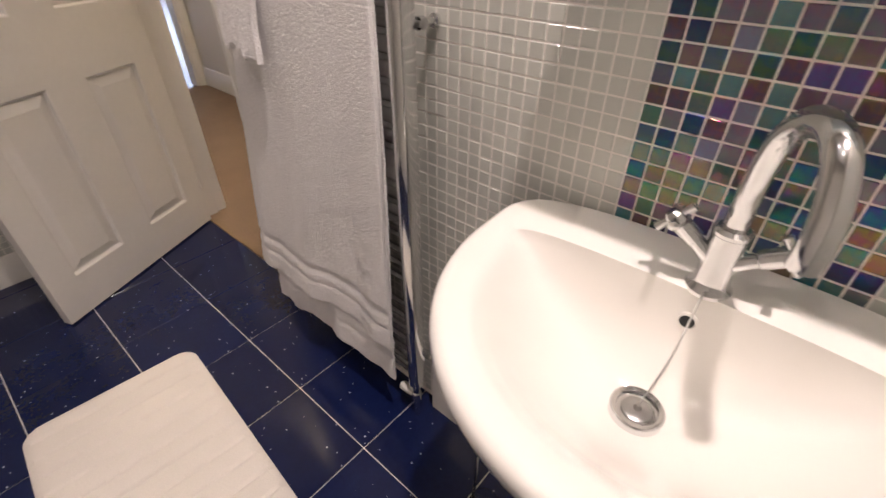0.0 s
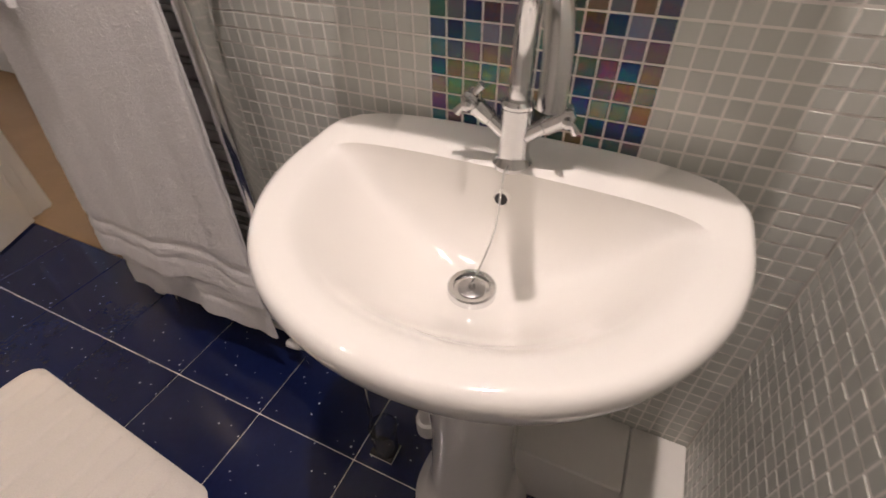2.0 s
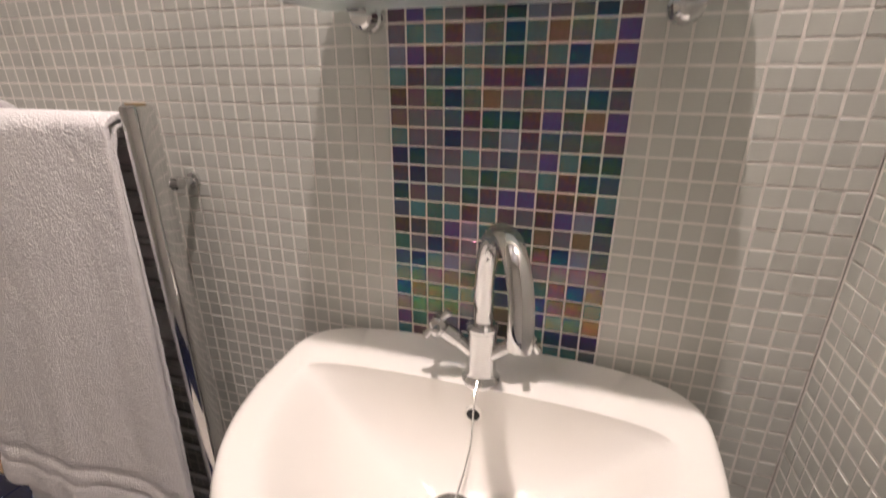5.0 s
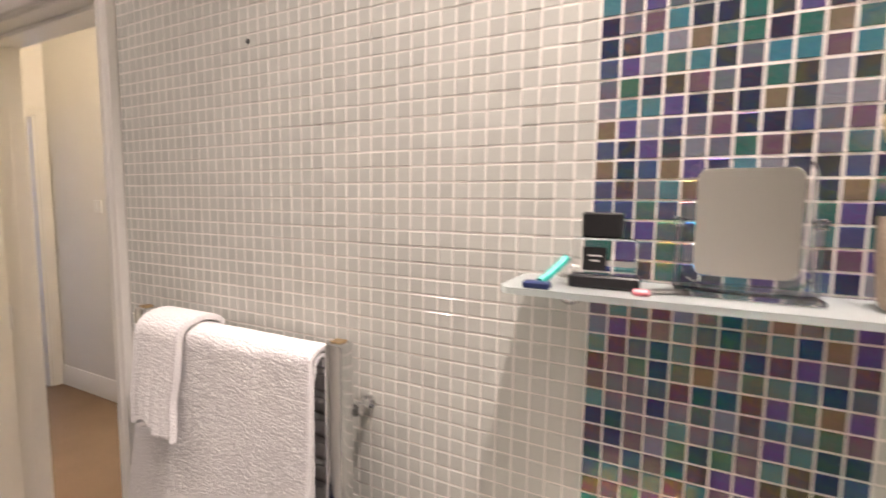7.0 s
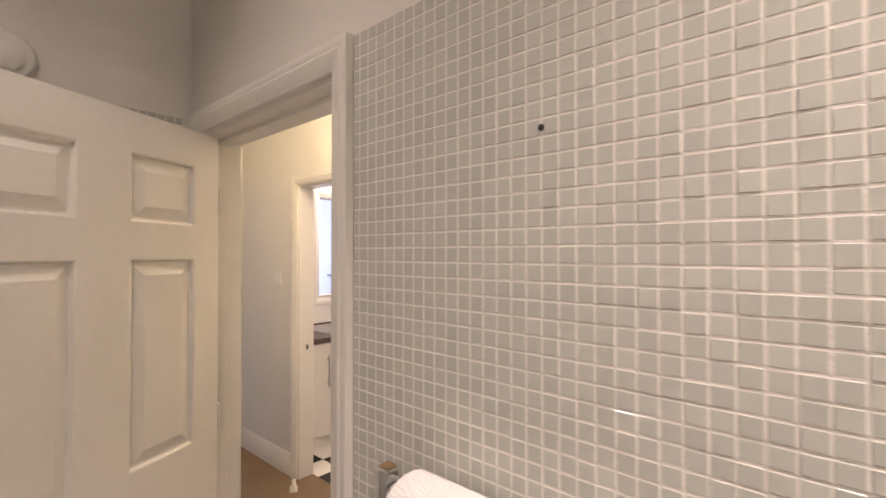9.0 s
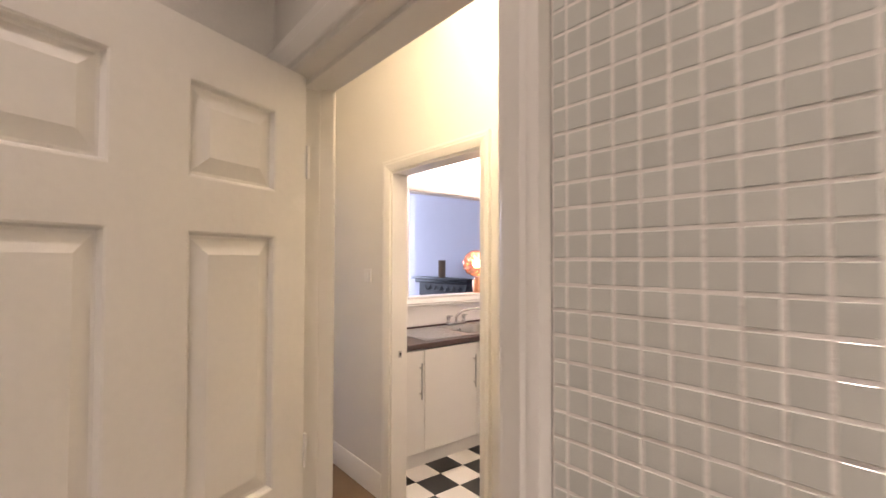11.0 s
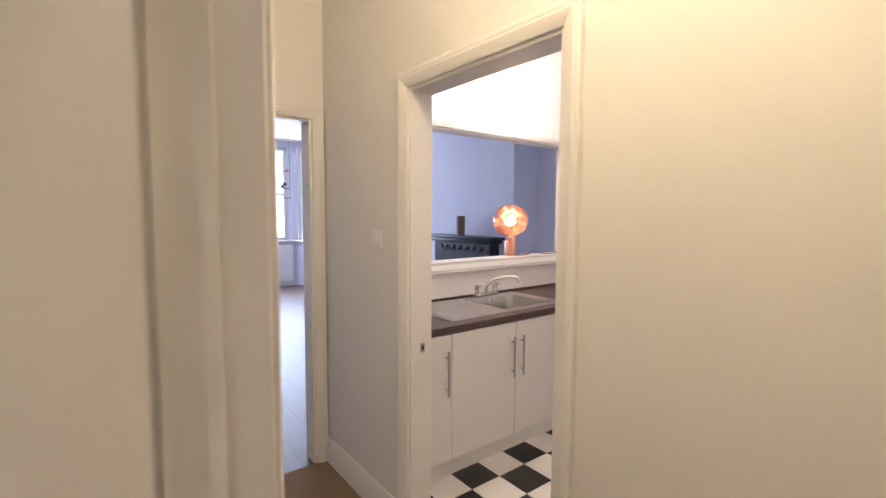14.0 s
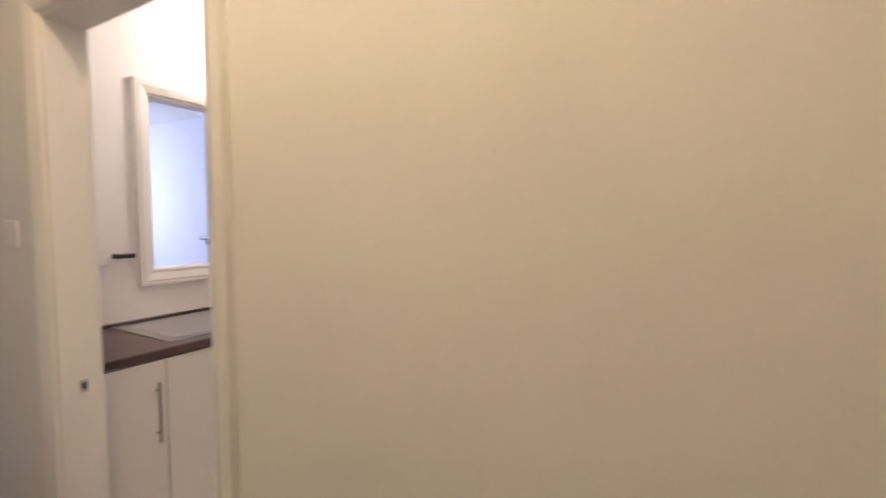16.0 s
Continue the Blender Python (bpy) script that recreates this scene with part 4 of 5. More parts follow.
cabinet(1.24, 1.533, 1.49)
cabinet(1.533, 2.037, 2.0, 0.69)
cabinet(2.037, 2.54, 2.08, 0.69)
cabinet(2.54, 3.04, 2.99)
structure("plinth", cube(FX - 0.05, FX - 0.035, 1.19, 3.59, 0.0, 0.1), CABINET, "white plinth under the base cabinets")
# worktop with a cut-out for the bowl
BY0, BY1, BX0, BX1 = 2.06, 2.5, -3.93, -3.545
bm = cube(LX + 0.002, FX + 0.015, 1.2, BY0 - 0.006, 0.83, 0.868, bevel=0.004)
box(bm, LX + 0.002, FX + 0.015, BY1 + 0.006, 3.58, 0.83, 0.868, bevel=0.004)
box(bm, LX + 0.002, BX0 - 0.006, BY0 - 0.006, BY1 + 0.006, 0.83, 0.868)
box(bm, BX1 + 0.006, FX + 0.015, BY0 - 0.006, BY1 + 0.006, 0.83, 0.868, bevel=0.004)
box(bm, LX + 0.002, LX + 0.014, 1.2, 3.58, 0.868, 0.886, bevel=0.003)
solid("worktop", bm, WORKTOP, "dark brown wood-effect laminate kitchen worktop", "worktop")


def sink():
    o = thing("kitchen_sink", (-3.74, 2.0, 0.868), "stainless steel inset sink with a ribbed drainer", "sink")
    b = bmesh.new()
    X0, X1, Y0, Y1 = -3.99, -3.475, 1.58, 2.58
    z = 0.8685

    def rr(x0, x1, y0, y1, r, zz, n=6):
        pts = []
        for cx, cy, a0 in ((x1 - r, y0 + r, -90), (x1 - r, y1 - r, 0), (x0 + r, y1 - r, 90), (x0 + r, y0 + r, 180)):
            for k in range(n + 1):
                a = radians(a0 + 90 * k / n)
                pts.append((cx + r * math.cos(a), cy + r * math.sin(a), zz))
        return pts
    # bowl
    loft(b, [rr(BX0 - 0.012, BX1 + 0.012, BY0 - 0.012, BY1 + 0.012, 0.07, z + 0.006), rr(BX0, BX1, BY0, BY1, 0.06, z), rr(BX0 + 0.01, BX1 - 0.01, BY0 + 0.01, BY1 - 0.01, 0.06, z - 0.03),
             rr(BX0 + 0.02, BX1 - 0.02, BY0 + 0.02, BY1 - 0.02, 0.055, z - 0.13), rr(BX0 + 0.05, BX1 - 0.05, BY0 + 0.05, BY1 - 0.05, 0.04, z - 0.15)], caps=False)
    b.faces.new([b.verts.new(p) for p in rr(BX0 + 0.05, BX1 - 0.05, BY0 + 0.05, BY1 - 0.05, 0.04, z - 0.15)])
    part("bowl", b, DULL, o)
    # deck: border strips round the bowl and the drainer
    d = bmesh.new()
    box(d, X0, X1, Y0, BY0 - 0.01, z - 0.0005, z + 0.005, bevel=0.002)
    box(d, X0, X1, BY1 + 0.01, Y1, z - 0.0005, z + 0.005, bevel=0.002)
    box(d, X0, BX0 - 0.01, BY0 - 0.012, BY1 + 0.012, z - 0.0005, z + 0.005, bevel=0.002)
    box(d, BX1 + 0.01, X1, BY0 - 0.012, BY1 + 0.012, z - 0.0005, z + 0.005, bevel=0.002)
    part("deck", d, DULL, o)
    for i in range(13):
        x = X0 + 0.05 + i * 0.033
        k = bmesh.new()
        tube(k, [(x, Y0 + 0.05, z + 0.0035), (x, BY0 - 0.06, z + 0.004)], 0.0046, 8)
        part("drainer_rib", k, DULL, o)
    k = bmesh.new()
    lathe(k, 2.28, 0.835, [(0.016, -3.915), (0.016, -3.908), (0.012, -3.906)], 16, axis="x")
    part("overflow", k, CHROME, o)
    t = thing("kitchen_tap", (-3.955, 2.28, 0.873), "chrome deck mixer tap with a swan spout behind the sink", "tap")
    part("bridge", cube(-3.978, -3.935, 2.17, 2.39, 0.873, 0.9, bevel=0.008, segs=2), CHROME, t)
    for y in (2.19, 2.37):
        k = bmesh.new()
        lathe(k, -3.957, y, [(0.017, 0.9), (0.015, 0.93), (0.02, 0.933), (0.02, 0.955), (0.012, 0.962)], 18)
        v = part("valve", k, CHROME, t)
        part("lever", cube(-3.957, -3.9, y - 0.005, y + 0.005, 0.957, 0.966, bevel=0.002), CHROME, v)
    k = bmesh.new()
    tube(k, bend([(-3.957, 2.28, 0.895), (-3.95, 2.285, 0.95), (-3.91, 2.32, 1.0), (-3.85, 2.385, 1.018), (-3.8, 2.44, 1.015), (-3.785, 2.455, 0.985)], 7), 0.0125, 14)
    part("spout", k, CHROME, t)


sink()
# hatch frame with a deep sill
hf = thing("hatch_frame", (LX, HATCH[0], HATCH[2]), "white gloss moulded frame and sill of the serving hatch", "window frame", kind="structure")
y0, y1, z0, z1 = HATCH


def hatch_trim(plane, out):
    o = (out, 0, 0)
    cs = [((plane, y0, z0), (0, -1, -1)), ((plane, y0, z1), (0, -1, 1)), ((plane, y1, z1), (0, 1, 1)), ((plane, y1, z0), (0, 1, -1))]
    for i in range(4):
        a, b = cs[i], cs[(i + 1) % 4]
        part("moulding", moulding(bmesh.new(), [(a[0], a[1], o), (b[0], b[1], o)], ARCH), GLOSS, hf)


hatch_trim(LX, 1)
hatch_trim(LX - 0.12, -1)
part("sill", cube(LX - 0.125, LX + 0.012, y0 + 0.001, y1 - 0.001, z0, z0 + 0.02, bevel=0.004), GLOSS, hf)
part("jamb", cube(LX - 0.12, LX, y0, y0 + 0.012, z0 + 0.02, z1), GLOSS, hf)
part("jamb", cube(LX - 0.12, LX, y1 - 0.012, y1, z0 + 0.02, z1), GLOSS, hf)
part("head", cube(LX - 0.12, LX, y0 + 0.012, y1 - 0.012, z1 - 0.012, z1), GLOSS, hf)
switch_plate("cooker_socket", 1.55, 1.22, "white plastic double socket on the kitchen wall", "x", LX, 0.086)
solid("black_plug", cube(LX + 0.014, LX + 0.045, 1.6, 1.7, 1.208, 1.232, bevel=0.004), BLACK, "black plug top and lead at the kitchen socket", "plug")


def copper_lamp():
    c = Vector((LX - 0.06, 2.655, 0))
    zb = z0 + 0.0205
    o = thing("copper_lamp", (c.x, c.y, zb), "lit copper table lamp with a molten mirrored globe", "lamp")
    k = bmesh.new()
    for dy, r, h in ((0.0, 0.036, 0.15), (-0.045, 0.018, 0.12)):
        lathe(k, c.x, c.y + dy + 0.012, [(r, zb), (r, zb + h), (r * 0.9, zb + h + 0.003)], 24)
    part("base", k, COPPER, o)
    k = bmesh.new()
    bmesh.ops.create_uvsphere(k, u_segments=40, v_segments=26, radius=0.135)
    for v in k.verts:
        d = v.co.normalized()
        v.co *= 1 + 0.16 * noise.noise(d * 1.7 + Vector((3.1, 0.4, 1.2))) + 0.06 * noise.noise(d * 4.2)
        v.co.z *= 0.93
        v.co += Vector((c.x, c.y, zb + 0.285))
    part("globe", k, SHELL, o, "lit mirrored copper globe")
    k = bmesh.new()
    bmesh.ops.create_uvsphere(k, u_segments=20, v_segments=12, radius=0.04)
    for v in k.verts:
        v.co += Vector((c.x, c.y, zb + 0.28))
    part("bulb", k, BULB, o, "glowing bulb")
    k = bmesh.new()
    tube(k, bend([(c.x, c.y + 0.05, zb + 0.004), (c.x + 0.04, c.y + 0.15, zb + 0.004), (c.x + 0.03, c.y + 0.25, zb + 0.022), (c.x + 0.06, c.y + 0.36, zb + 0.004), (c.x + 0.02, c.y + 0.6, zb + 0.004)], 8), 0.0035, 8)
    part("cable", k, BRAIDED, o, "dark fabric cable")


def shell_material():
    """Half-transparent copper film: part mirror, part see-through."""
    m = bpy.data.materials.new("copper_film")
    m.use_nodes = True
    nt = m.node_tree
    b = nt.nodes["Principled BSDF"]
    b.inputs["Base Color"].default_value = (0.95, 0.6, 0.46, 1)
    b.inputs["Metallic"].default_value = 1
    b.inputs["Roughness"].default_value = 0.05
    tr = nt.nodes.new("ShaderNodeBsdfTransparent")
    tr.inputs[0].default_value = (1, 0.76, 0.6, 1)
    mx = nt.nodes.new("ShaderNodeMixShader")
    co = nt.nodes.new("ShaderNodeTexCoord")
    n = nt.nodes.new("ShaderNodeTexNoise")
    n.inputs["Scale"].default_value = 9
    n.inputs["Distortion"].default_value = 1.5
    nt.links.new(co.outputs["Object"], n.inputs["Vector"])
    bp = nt.nodes.new("ShaderNodeBump")
    bp.inputs["Strength"].default_value = 0.8
    bp.inputs["Distance"].default_value = 0.05
    nt.links.new(n.outputs[0], bp.inputs["Height"])
    nt.links.new(bp.outputs[0], b.inputs["Normal"])
    mx.inputs[0].default_value = 0.45
    nt.links.new(b.outputs[0], mx.inputs[1])
    nt.links.new(tr.outputs[0], mx.inputs[2])
    nt.links.new(mx.outputs[0], nt.nodes["Material Output"].inputs[0])
    return m


SHELL = shell_material()
copper_lamp()


# ---- living room ----
def fireplace():
    o = thing("fireplace", (-6.18, 4.05, 0.0), "black cast iron fireplace surround with a moulded mantel shelf", "fireplace")
    Y = 4.05
    part("mantel_shelf", cube(-6.86, -5.5, Y - 0.25, Y - 0.002, 1.155, 1.19, bevel=0.008, segs=2), IRON, o)
    part("cornice", cube(-6.81, -5.55, Y - 0.21, Y - 0.002, 1.1, 1.155, bevel=0.015, segs=2), IRON, o)
    part("frieze", cube(-6.75, -5.61, Y - 0.16, Y - 0.002, 0.86, 1.1), IRON, o)
    for x in (-6.75, -5.79):
        part("jamb", cube(x, x + 0.18, Y - 0.16, Y - 0.002, 0.0, 0.86, bevel=0.01), IRON, o)
    part("firebox", cube(-6.57, -5.79, Y - 0.05, Y - 0.002, 0.0, 0.86), DARK, o)
    for i in range(7):
        k = bmesh.new()
        x = -6.6 + i * 0.14
        tube(k, bend([(x, Y - 0.162, 1.06), (x + 0.035, Y - 0.166, 1.01), (x + 0.07, Y - 0.168, 0.995), (x + 0.105, Y - 0.166, 1.01), (x + 0.14, Y - 0.162, 1.06)], 4), 0.01, 8)
        part("swag", k, IRON, o)
    k = bmesh.new()
    lathe(k, -6.2, Y - 0.14, [(0.055, 1.1905), (0.055, 1.45), (0.05, 1.45), (0.05, 1.2)], 24)
    solid("mantel_vase", k, VASE, "brown cylindrical vase on the black mantel shelf", "vase")


fireplace()


def bay_side(p0, p1, name, label, blind, e0=0.1):
    """A bay wall with a sash window between two corner points; local u runs along it, v outwards."""
    a, b = Vector((*p0, 0)), Vector((*p1, 0))
    L = (b - a).length
    m = Matrix.Translation(a) @ Matrix.Rotation(math.atan2(b.y - a.y, b.x - a.x), 4, "Z")
    S, T = 0.9, 2.78

    def put(bm):
        bm.transform(m)
        return bm
    w = cube(0, L, 0, 0.2, 0, S)
    box(w, 0, L, 0, 0.2, T, HZ)
    e = 0.1
    box(w, 0, e0, 0, 0.2, S, T)
    box(w, L - e, L, 0, 0.2, S, T)
    structure(name.replace("window", "wall_bay"), put(w), PAINT_LR, "pale lilac wall under and round the bay window")
    o = thing(name, tuple(m @ Vector((L / 2, 0.08, S))), label, "window", kind="structure")
    zm = 1.86
    part("window_sill", put(cube(-0.01, L + 0.01, -0.06, 0.06, S, S + 0.03, bevel=0.006)), GLOSS, o)
    for u0, u1, za, zb in ((e0, e0 + 0.06, S + 0.03, T), (L - e - 0.06, L - e, S + 0.03, T), (e0 + 0.06, L - e - 0.06, T - 0.06, T), (e0 + 0.06, L - e - 0.06, S + 0.03, S + 0.09), (e0 + 0.06, L - e - 0.06, zm - 0.025, zm + 0.025)):
        part("window_frame", put(cube(u0, u1, 0.06, 0.12, za, zb, bevel=0.004)), GLOSS, o)
    for za, zb, mt in ((S + 0.09, zm - 0.025, FROSTPANE), (zm + 0.025, T - 0.06, PANE)):
        pn = part("pane", put(cube(e0 + 0.06, L - e - 0.06, 0.086, 0.092, za, zb)), mt, o)
        pn.visible_shadow = False
    if blind:
        k = bmesh.new()
        q = m @ Vector((e0 + 0.04, 0.03, T - 0.04)), m @ Vector((L - e - 0.04, 0.03, T - 0.04))
        tube(k, q, 0.022, 14)
        part("blind_roller", k, PLASTIC, o, "rolled white blind")


FROSTPANE = glass("frosted_window_pane", (1, 1, 1), 0.4)
bay_side((-10.75, 2.05), (-10.75, 3.25), "window_1", "white sash bay window with bright daylight", True)
bay_side((LRX, 0.86), (-10.75, 2.05), "window_2", "white angled sash bay window beside the curtain", True, 0.5)
bay_side((-10.75, 3.25), (LRX, 4.36), "window_3", "white angled sash bay window", False)
structure("baseboard_bay", cube(-10.748, -10.73, 2.06, 3.24, 0, 0.14, bevel=0.004), GLOSS, "white skirting board in the bay")
a = Vector((LRX, 0.86, 0))
b = Vector((-10.75, 2.05, 0))
bm = cube(0, (b - a).length, -0.018, -0.001, 0, 0.14, bevel=0.004)
bm.transform(Matrix.Translation(a) @ Matrix.Rotation(math.atan2(b.y - a.y, b.x - a.x), 4, "Z"))
structure("baseboard_bay_side", bm, GLOSS, "white skirting board in the bay")
structure("sill_return", cube(LRX, LRX + 0.06, 0.72, 0.9, 0.9, 0.93, bevel=0.005), GLOSS, "white sill board returning along the front wall")
skirting("baseboard_front", -0.6, 0.86, LRX, 1, "x", 0.15)
panel_radiator("bay_radiator", (2.13, 3.2), -10.75, 1, "x", 0.1, 0.83, "white enamelled panel radiator under the bay window")
k = bmesh.new()
tube(k, [(-10.72, 2.66, 0.931), (-10.72, 2.66, 1.2)], [0.03, 0.026], 14)
solid("sill_ornament", k, VASE, "slim brown ornament on the window sill", "ornament")


def curtain():
    a, b = Vector((-9.38, 0.93, 0)), Vector((-9.95, 1.58, 0))
    d = (b - a).normalized()
    n = Vector((d.y, -d.x, 0))
    n = n if n.x > 0 else -n
    bm = bmesh.new()
    nu, nz, grid = 90, 24, []
    for j in range(nz + 1):
        f = j / nz
        z = 2.76 - 2.22 * f
        row = []
        for i in range(nu + 1):
            u = i / nu
            w = 0.62 + 0.22 * min(1, f * 2.5) * 0.6 + 0.1 * f
            s = 0.035 + 0.02 * f
            off = s * math.sin(u * 2 * math.pi * 7.5 + 0.5 * math.sin(3 * f)) + 0.018 * math.sin(u * 29 + 3 * f) * f
            p = a + d * ((u - 0.0) * w + 0.03 * f) + n * (0.06 + off)
            row.append(bm.verts.new((p.x, p.y, z + 0.03 * math.sin(5 * u) * f)))
        grid.append(row)
    for r, q in zip(grid, grid[1:]):
        for i in range(nu):
            bm.faces.new((r[i], r[i + 1], q[i + 1], q[i]))
    ob = tagged(new("curtain", finish("curtain", bm, CURTAIN)), "burgundy satin curtain hanging half drawn at the bay", "curtain")
    so = ob.modifiers.new("thickness", "SOLIDIFY")
    so.thickness = 0.004
    k = bmesh.new()
    tube(k, [a + Vector((0, 0, 2.78)) + n * 0.06, b + Vector((0, 0, 2.78)) + n * 0.06], 0.012, 10)
    solid("curtain_rail", k, PLASTIC, "white curtain rail along the bay head", "curtain rail")


curtain()


def hanging_ornament():
    o = thing("hanging_ornament", (-10.62, 3.1, 2.1), "wire window ornament with small red and black birds", "ornament")
    for i, (z, w) in enumerate(((2.3, 0.16), (1.97, 0.2), (1.78, 0.14))):
        k = bmesh.new()
        tube(k, [(-10.62, 3.12 - w, z), (-10.62, 3.16, z)], 0.006, 8)
        part("wire", k, BLACK, o)
    k = bmesh.new()
    tube(k, [(-10.62, 3.15, 1.7), (-10.62, 3.15, 2.905)], 0.004, 8)
    part("cord", k, BLACK, o)
    for y, z, mt in ((3.1, 2.3, PINK), (3.05, 2.03, BLACK), (3.0, 1.98, BLACK)):
        k = bmesh.new()
        lathe(k, -10.62, y, [(0.005, z - 0.02), (0.03, z), (0.035, z + 0.03), (0.01, z + 0.06)], 12)
        part("bird_shape", k, mt, o)


hanging_ornament()
bm = cube(-16.05, -16, -14, 20, -0.2, 9)
structure("backdrop", bm, OUTSIDE, "bright overcast distance outside the bay window")


# ---- pieces of floors and walls ----
def shared(name, me, parent, loc):
    ob = new(name, me)
    ob.parent = parent
    ob.location = loc
    return ob


def slab(w, d, h, bv):
    bm = bmesh.new()
    loft(bm, [[(sx * (w - i), sy * (d - i), z) for sx, sy in ((-1, -1), (1, -1), (1, 1), (-1, 1))] for i, z in ((0, 0), (0, h - bv), (bv, h))])
    return bm


me = finish("floor_tile", slab(0.1485, 0.1485, 0.005, 0.0012), NAVY)
GX, GY = -0.453, -0.25
for i in range(-6, 5):
    for j in range(-6, 3):
        x, y = GX + 0.3 * i + 0.15, GY + 0.3 * j + 0.15
        x0, x1, ya, yb = max(x - 0.15, XL - 0.006), min(x + 0.15, XR + 0.006), max(y - 0.15, -1.7), min(y + 0.15, 0.03)
        if x1 - x0 < 0.01 or yb - ya < 0.01:
            continue
        if x1 - x0 > 0.299 and yb - ya > 0.299:
            shared("floor_tile", me, floor_bath, (x, y, -0.0045))
        else:
            cut = finish("floor_tile", slab((x1 - x0) / 2 - 0.0015, (yb - ya) / 2 - 0.0015, 0.005, 0.0012), NAVY)
            shared("floor_tile", cut, floor_bath, ((x0 + x1) / 2, (ya + yb) / 2, -0.0045))
K = 0.2046
tiles = [finish("vinyl_tile", slab(K / 2 - 0.0004, K / 2 - 0.0004, 0.003, 0.0004), mt) for mt in (BLACKTILE, WHITETILE)]
for i in range(-3, 9):
    for j in range(-3, 10):
        x, y = -3.377 + K * i, 1.6625 + K * j
        if x - K / 2 > LX and x + K / 2 < -1.5 and 1.08 < y - K / 2 and y + K / 2 < 3.65:
            shared("vinyl_tile", tiles[(i + j) % 2], floor_kit, (x, y, -0.0025))
me = finish("plank", slab(0.6405, 0.0951, 0.006, 0.0006), PLANK)
for j in range(27):
    y = -0.5 + 0.1905 * j
    x1 = LX - 0.002
    first = 0.43 * (j % 3 + 1)
    while x1 > -10.95:
        w = min(first if x1 > LX - 0.01 else 1.28, x1 + 11.0)
        if abs(w - 1.28) < 0.001:
            shared("plank", me, floor_lr, (x1 - 0.641, y, -0.0045))
        else:
            shared("plank", finish("plank", slab(w / 2 - 0.0005, 0.0951, 0.006, 0.0006), PLANK), floor_lr, (x1 - w / 2, y, -0.0045))
        x1 -= w + 0.002


def mosaic_mesh(cells, mat, name, parent, frame_of):
    """Many small bevelled tiles joined into one mesh; frame_of maps (along, up, out) to the world."""
    vs, fs = [], []
    h = P / 2 - 0.0012
    rnd = random.Random(7)
    for u, v, su, sv in cells:
        b = len(vs)
        t = rnd.uniform(-0.0005, 0.0005)
        for k, o in ((1.0, 0.0), (1.0, 0.0026), (0.91, 0.0038 + t)):
            for sx, sz in ((-1, -1), (1, -1), (1, 1), (-1, 1)):
                vs.append(frame_of(u + sx * (h * su - (1 - k) * h), v + sz * (h * sv - (1 - k) * h), o))
        for q in range(2):
            for i in range(4):
                j = (i + 1) % 4
                fs.append((b + 4 * q + i, b + 4 * q + j, b + 4 * q + 4 + j, b + 4 * q + 4 + i))
        fs.append((b + 8, b + 9, b + 10, b + 11))
    me = bpy.data.meshes.new(name)
    me.from_pydata(vs, [], fs)
    me.materials.append(mat)
    ob = new(name, me)
    ob.parent = parent
    return tagged(ob, kind="stuff")


def north(u, v, o):
    return (u, 0.004 - o, v)


STRIP0 = -0.034
plain, dark = [], []
for i in range(-44, 23):
    for j in range(1, 76):
        u, v = STRIP0 + P * (i + 0.5), -0.0081 + P * (j + 0.5)
        edge = DX1 + 0.059
        if u + P / 2 < edge + 0.004 or u - P / 2 > XR - 0.004:
            continue
        if u + P / 2 > XR:
            plain.append(((u - P / 2 + XR) / 2, v, (XR - u + P / 2) / P, 1))
            continue
        if u - P / 2 < edge:
            plain.append(((edge + u + P / 2) / 2, v, (u + P / 2 - edge) / P, 1))
            continue
        (dark if 0 <= i < 12 else plain).append((u, v, 1, 1))
structure("grout_north", cube(DX1 + 0.058, XR, 0.0009, 0.0058, 0, TILE_TOP), GROUT, "off-white grout behind the mosaic")
near = [c for c in dark if 0.83 < c[1] < 1.44]
near_set = set(near)
strip = thing("mosaic_strip", (0.116, 0.0, 0.83), "strip of dark iridescent glass mosaic tiles", "", kind="structure")
one = bmesh.new()
h = P / 2 - 0.0014
loft(one, [[(sx * (h - i), -o, sz * (h - i)) for sx, sz in ((-1, -1), (1, -1), (1, 1), (-1, 1))] for i, o in ((0, 0), (0, 0.0034), (0.001, 0.0042))])
me = finish("mosaic_tile", one, IRIS)
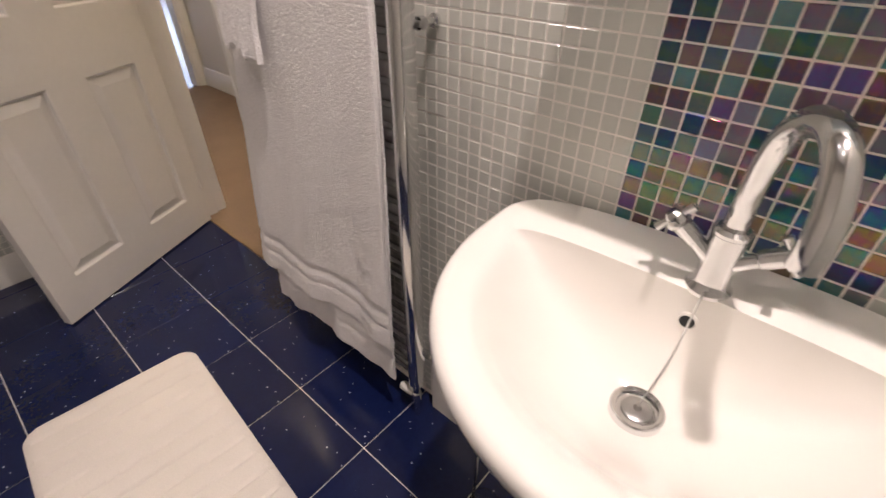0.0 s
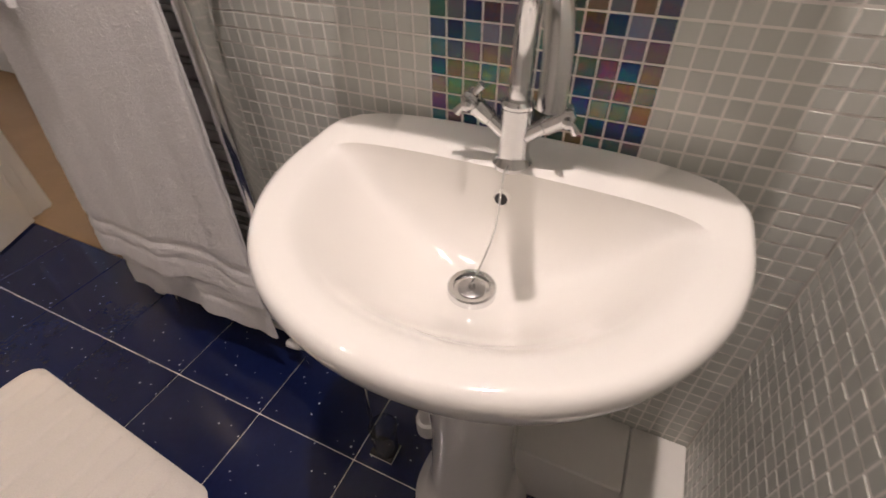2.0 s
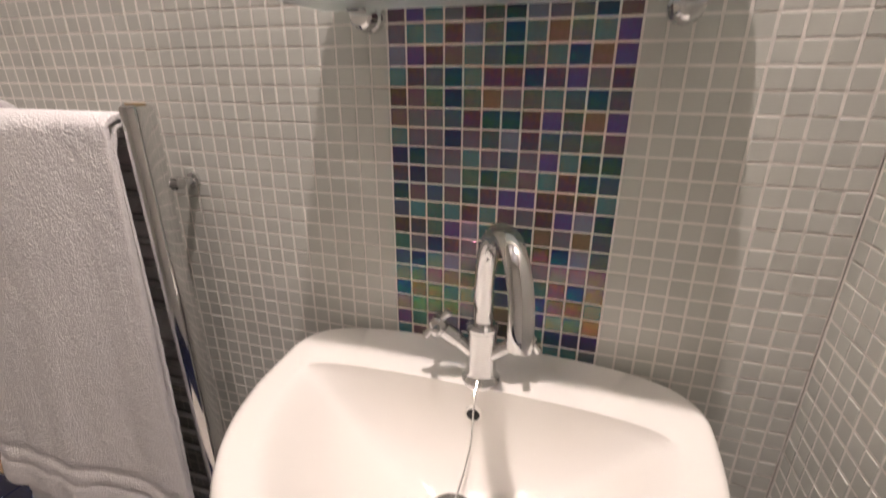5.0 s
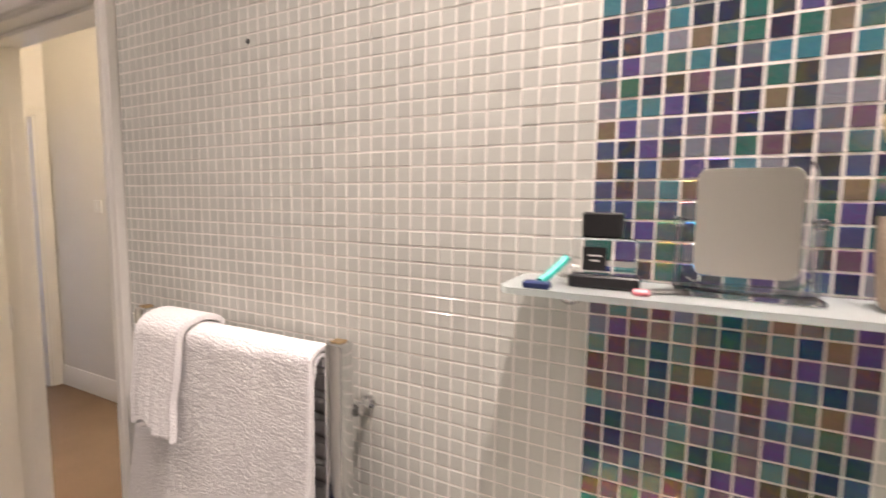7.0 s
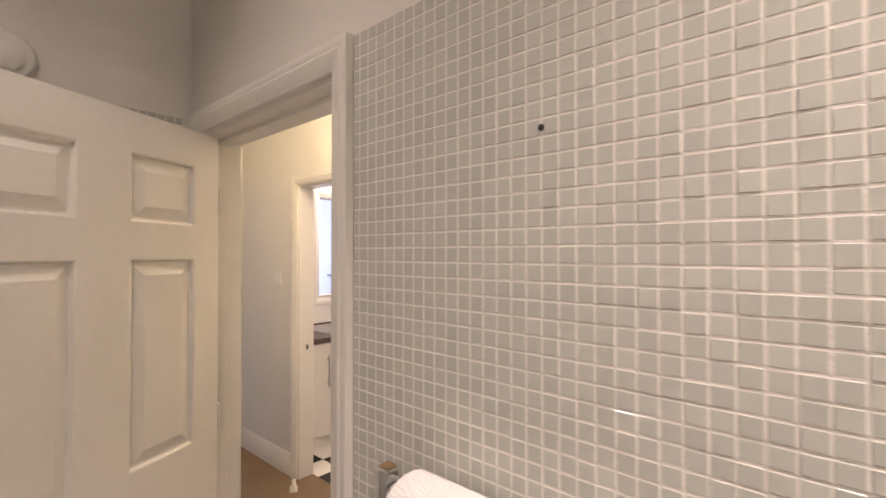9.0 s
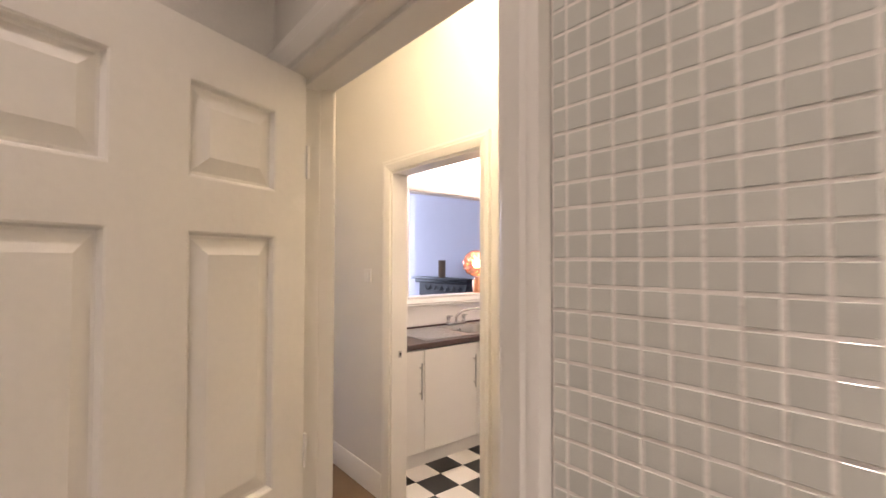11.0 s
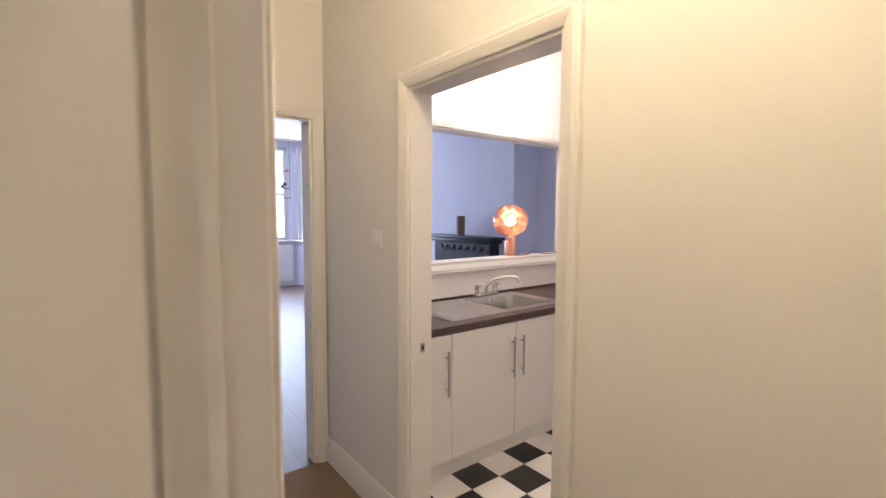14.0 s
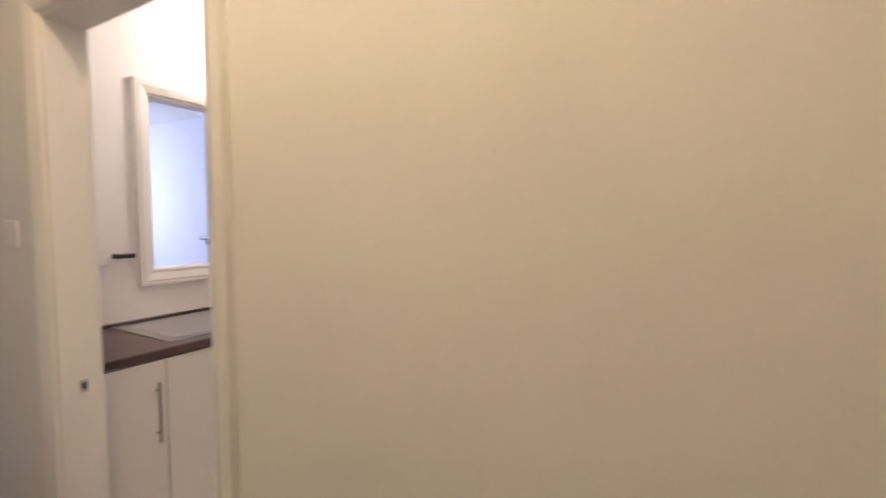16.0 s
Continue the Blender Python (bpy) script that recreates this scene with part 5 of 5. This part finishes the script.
for u, v, _, _ in near:
    shared("mosaic_tile", me, strip, (u - 0.116, 0.004, v - 0.83))
mosaic_mesh([c for c in dark if c not in near_set], IRIS, "mosaic_rest", strip, lambda u, v, o: (u - 0.116, 0.004 - o, v - 0.83))
field = thing("mosaic_field", (-0.4, 0.0, 1.0), "pale green-grey glass mosaic wall tiles", "", kind="structure")
pick = [c for c in plain if -0.42 < c[0] < -0.034 and 0.9 < c[1] < 1.36][:290]
pick_set = set(pick)
one = bmesh.new()
loft(one, [[(sx * (h - i), -o, sz * (h - i)) for sx, sz in ((-1, -1), (1, -1), (1, 1), (-1, 1))] for i, o in ((0, 0), (0, 0.0032), (0.0012, 0.0042))])
me = finish("mosaic_tile", one, WHITE_TILE)
for u, v, _, _ in pick:
    shared("mosaic_tile", me, field, (u + 0.4, 0.004, v - 1.0))
mosaic_mesh([c for c in plain if c not in pick_set], WHITE_TILE, "mosaic_rest", field, lambda u, v, o: (u + 0.4, 0.004 - o, v - 1.0))
structure("grout_east", cube(XR + 0.0009, XR + 0.0058, -1.7, 0.0, 0, TILE_TOP), GROUT, "off-white grout behind the mosaic")
side = [(-P * (i + 0.5) - 0.004, -0.0081 + P * (j + 0.5), 1, 1) for i in range(62) for j in range(1, 76)]
fe = thing("mosaic_field_east", (XR, -0.8, 1.0), "pale green-grey glass mosaic wall tiles", "", kind="structure")
mosaic_mesh(side, WHITE_TILE, "mosaic_rest", fe, lambda u, v, o: (0.004 - o, u + 0.8, v - 1.0))
structure("grout_west", cube(XL - 0.0058, XL - 0.0009, -1.7, 0.0, 0.12, TILE_TOP), GROUT, "off-white grout behind the mosaic")
side = [(-P * (i + 0.5) - 0.022, -0.0081 + P * (j + 0.5), 1, 1) for i in range(60) for j in range(5, 76)]
fw = thing("mosaic_field_west", (XL, -0.8, 1.0), "pale green-grey glass mosaic wall tiles", "", kind="structure")
mosaic_mesh(side, WHITE_TILE, "mosaic_rest", fw, lambda u, v, o: (o - 0.004, u + 0.8, v - 1.0))
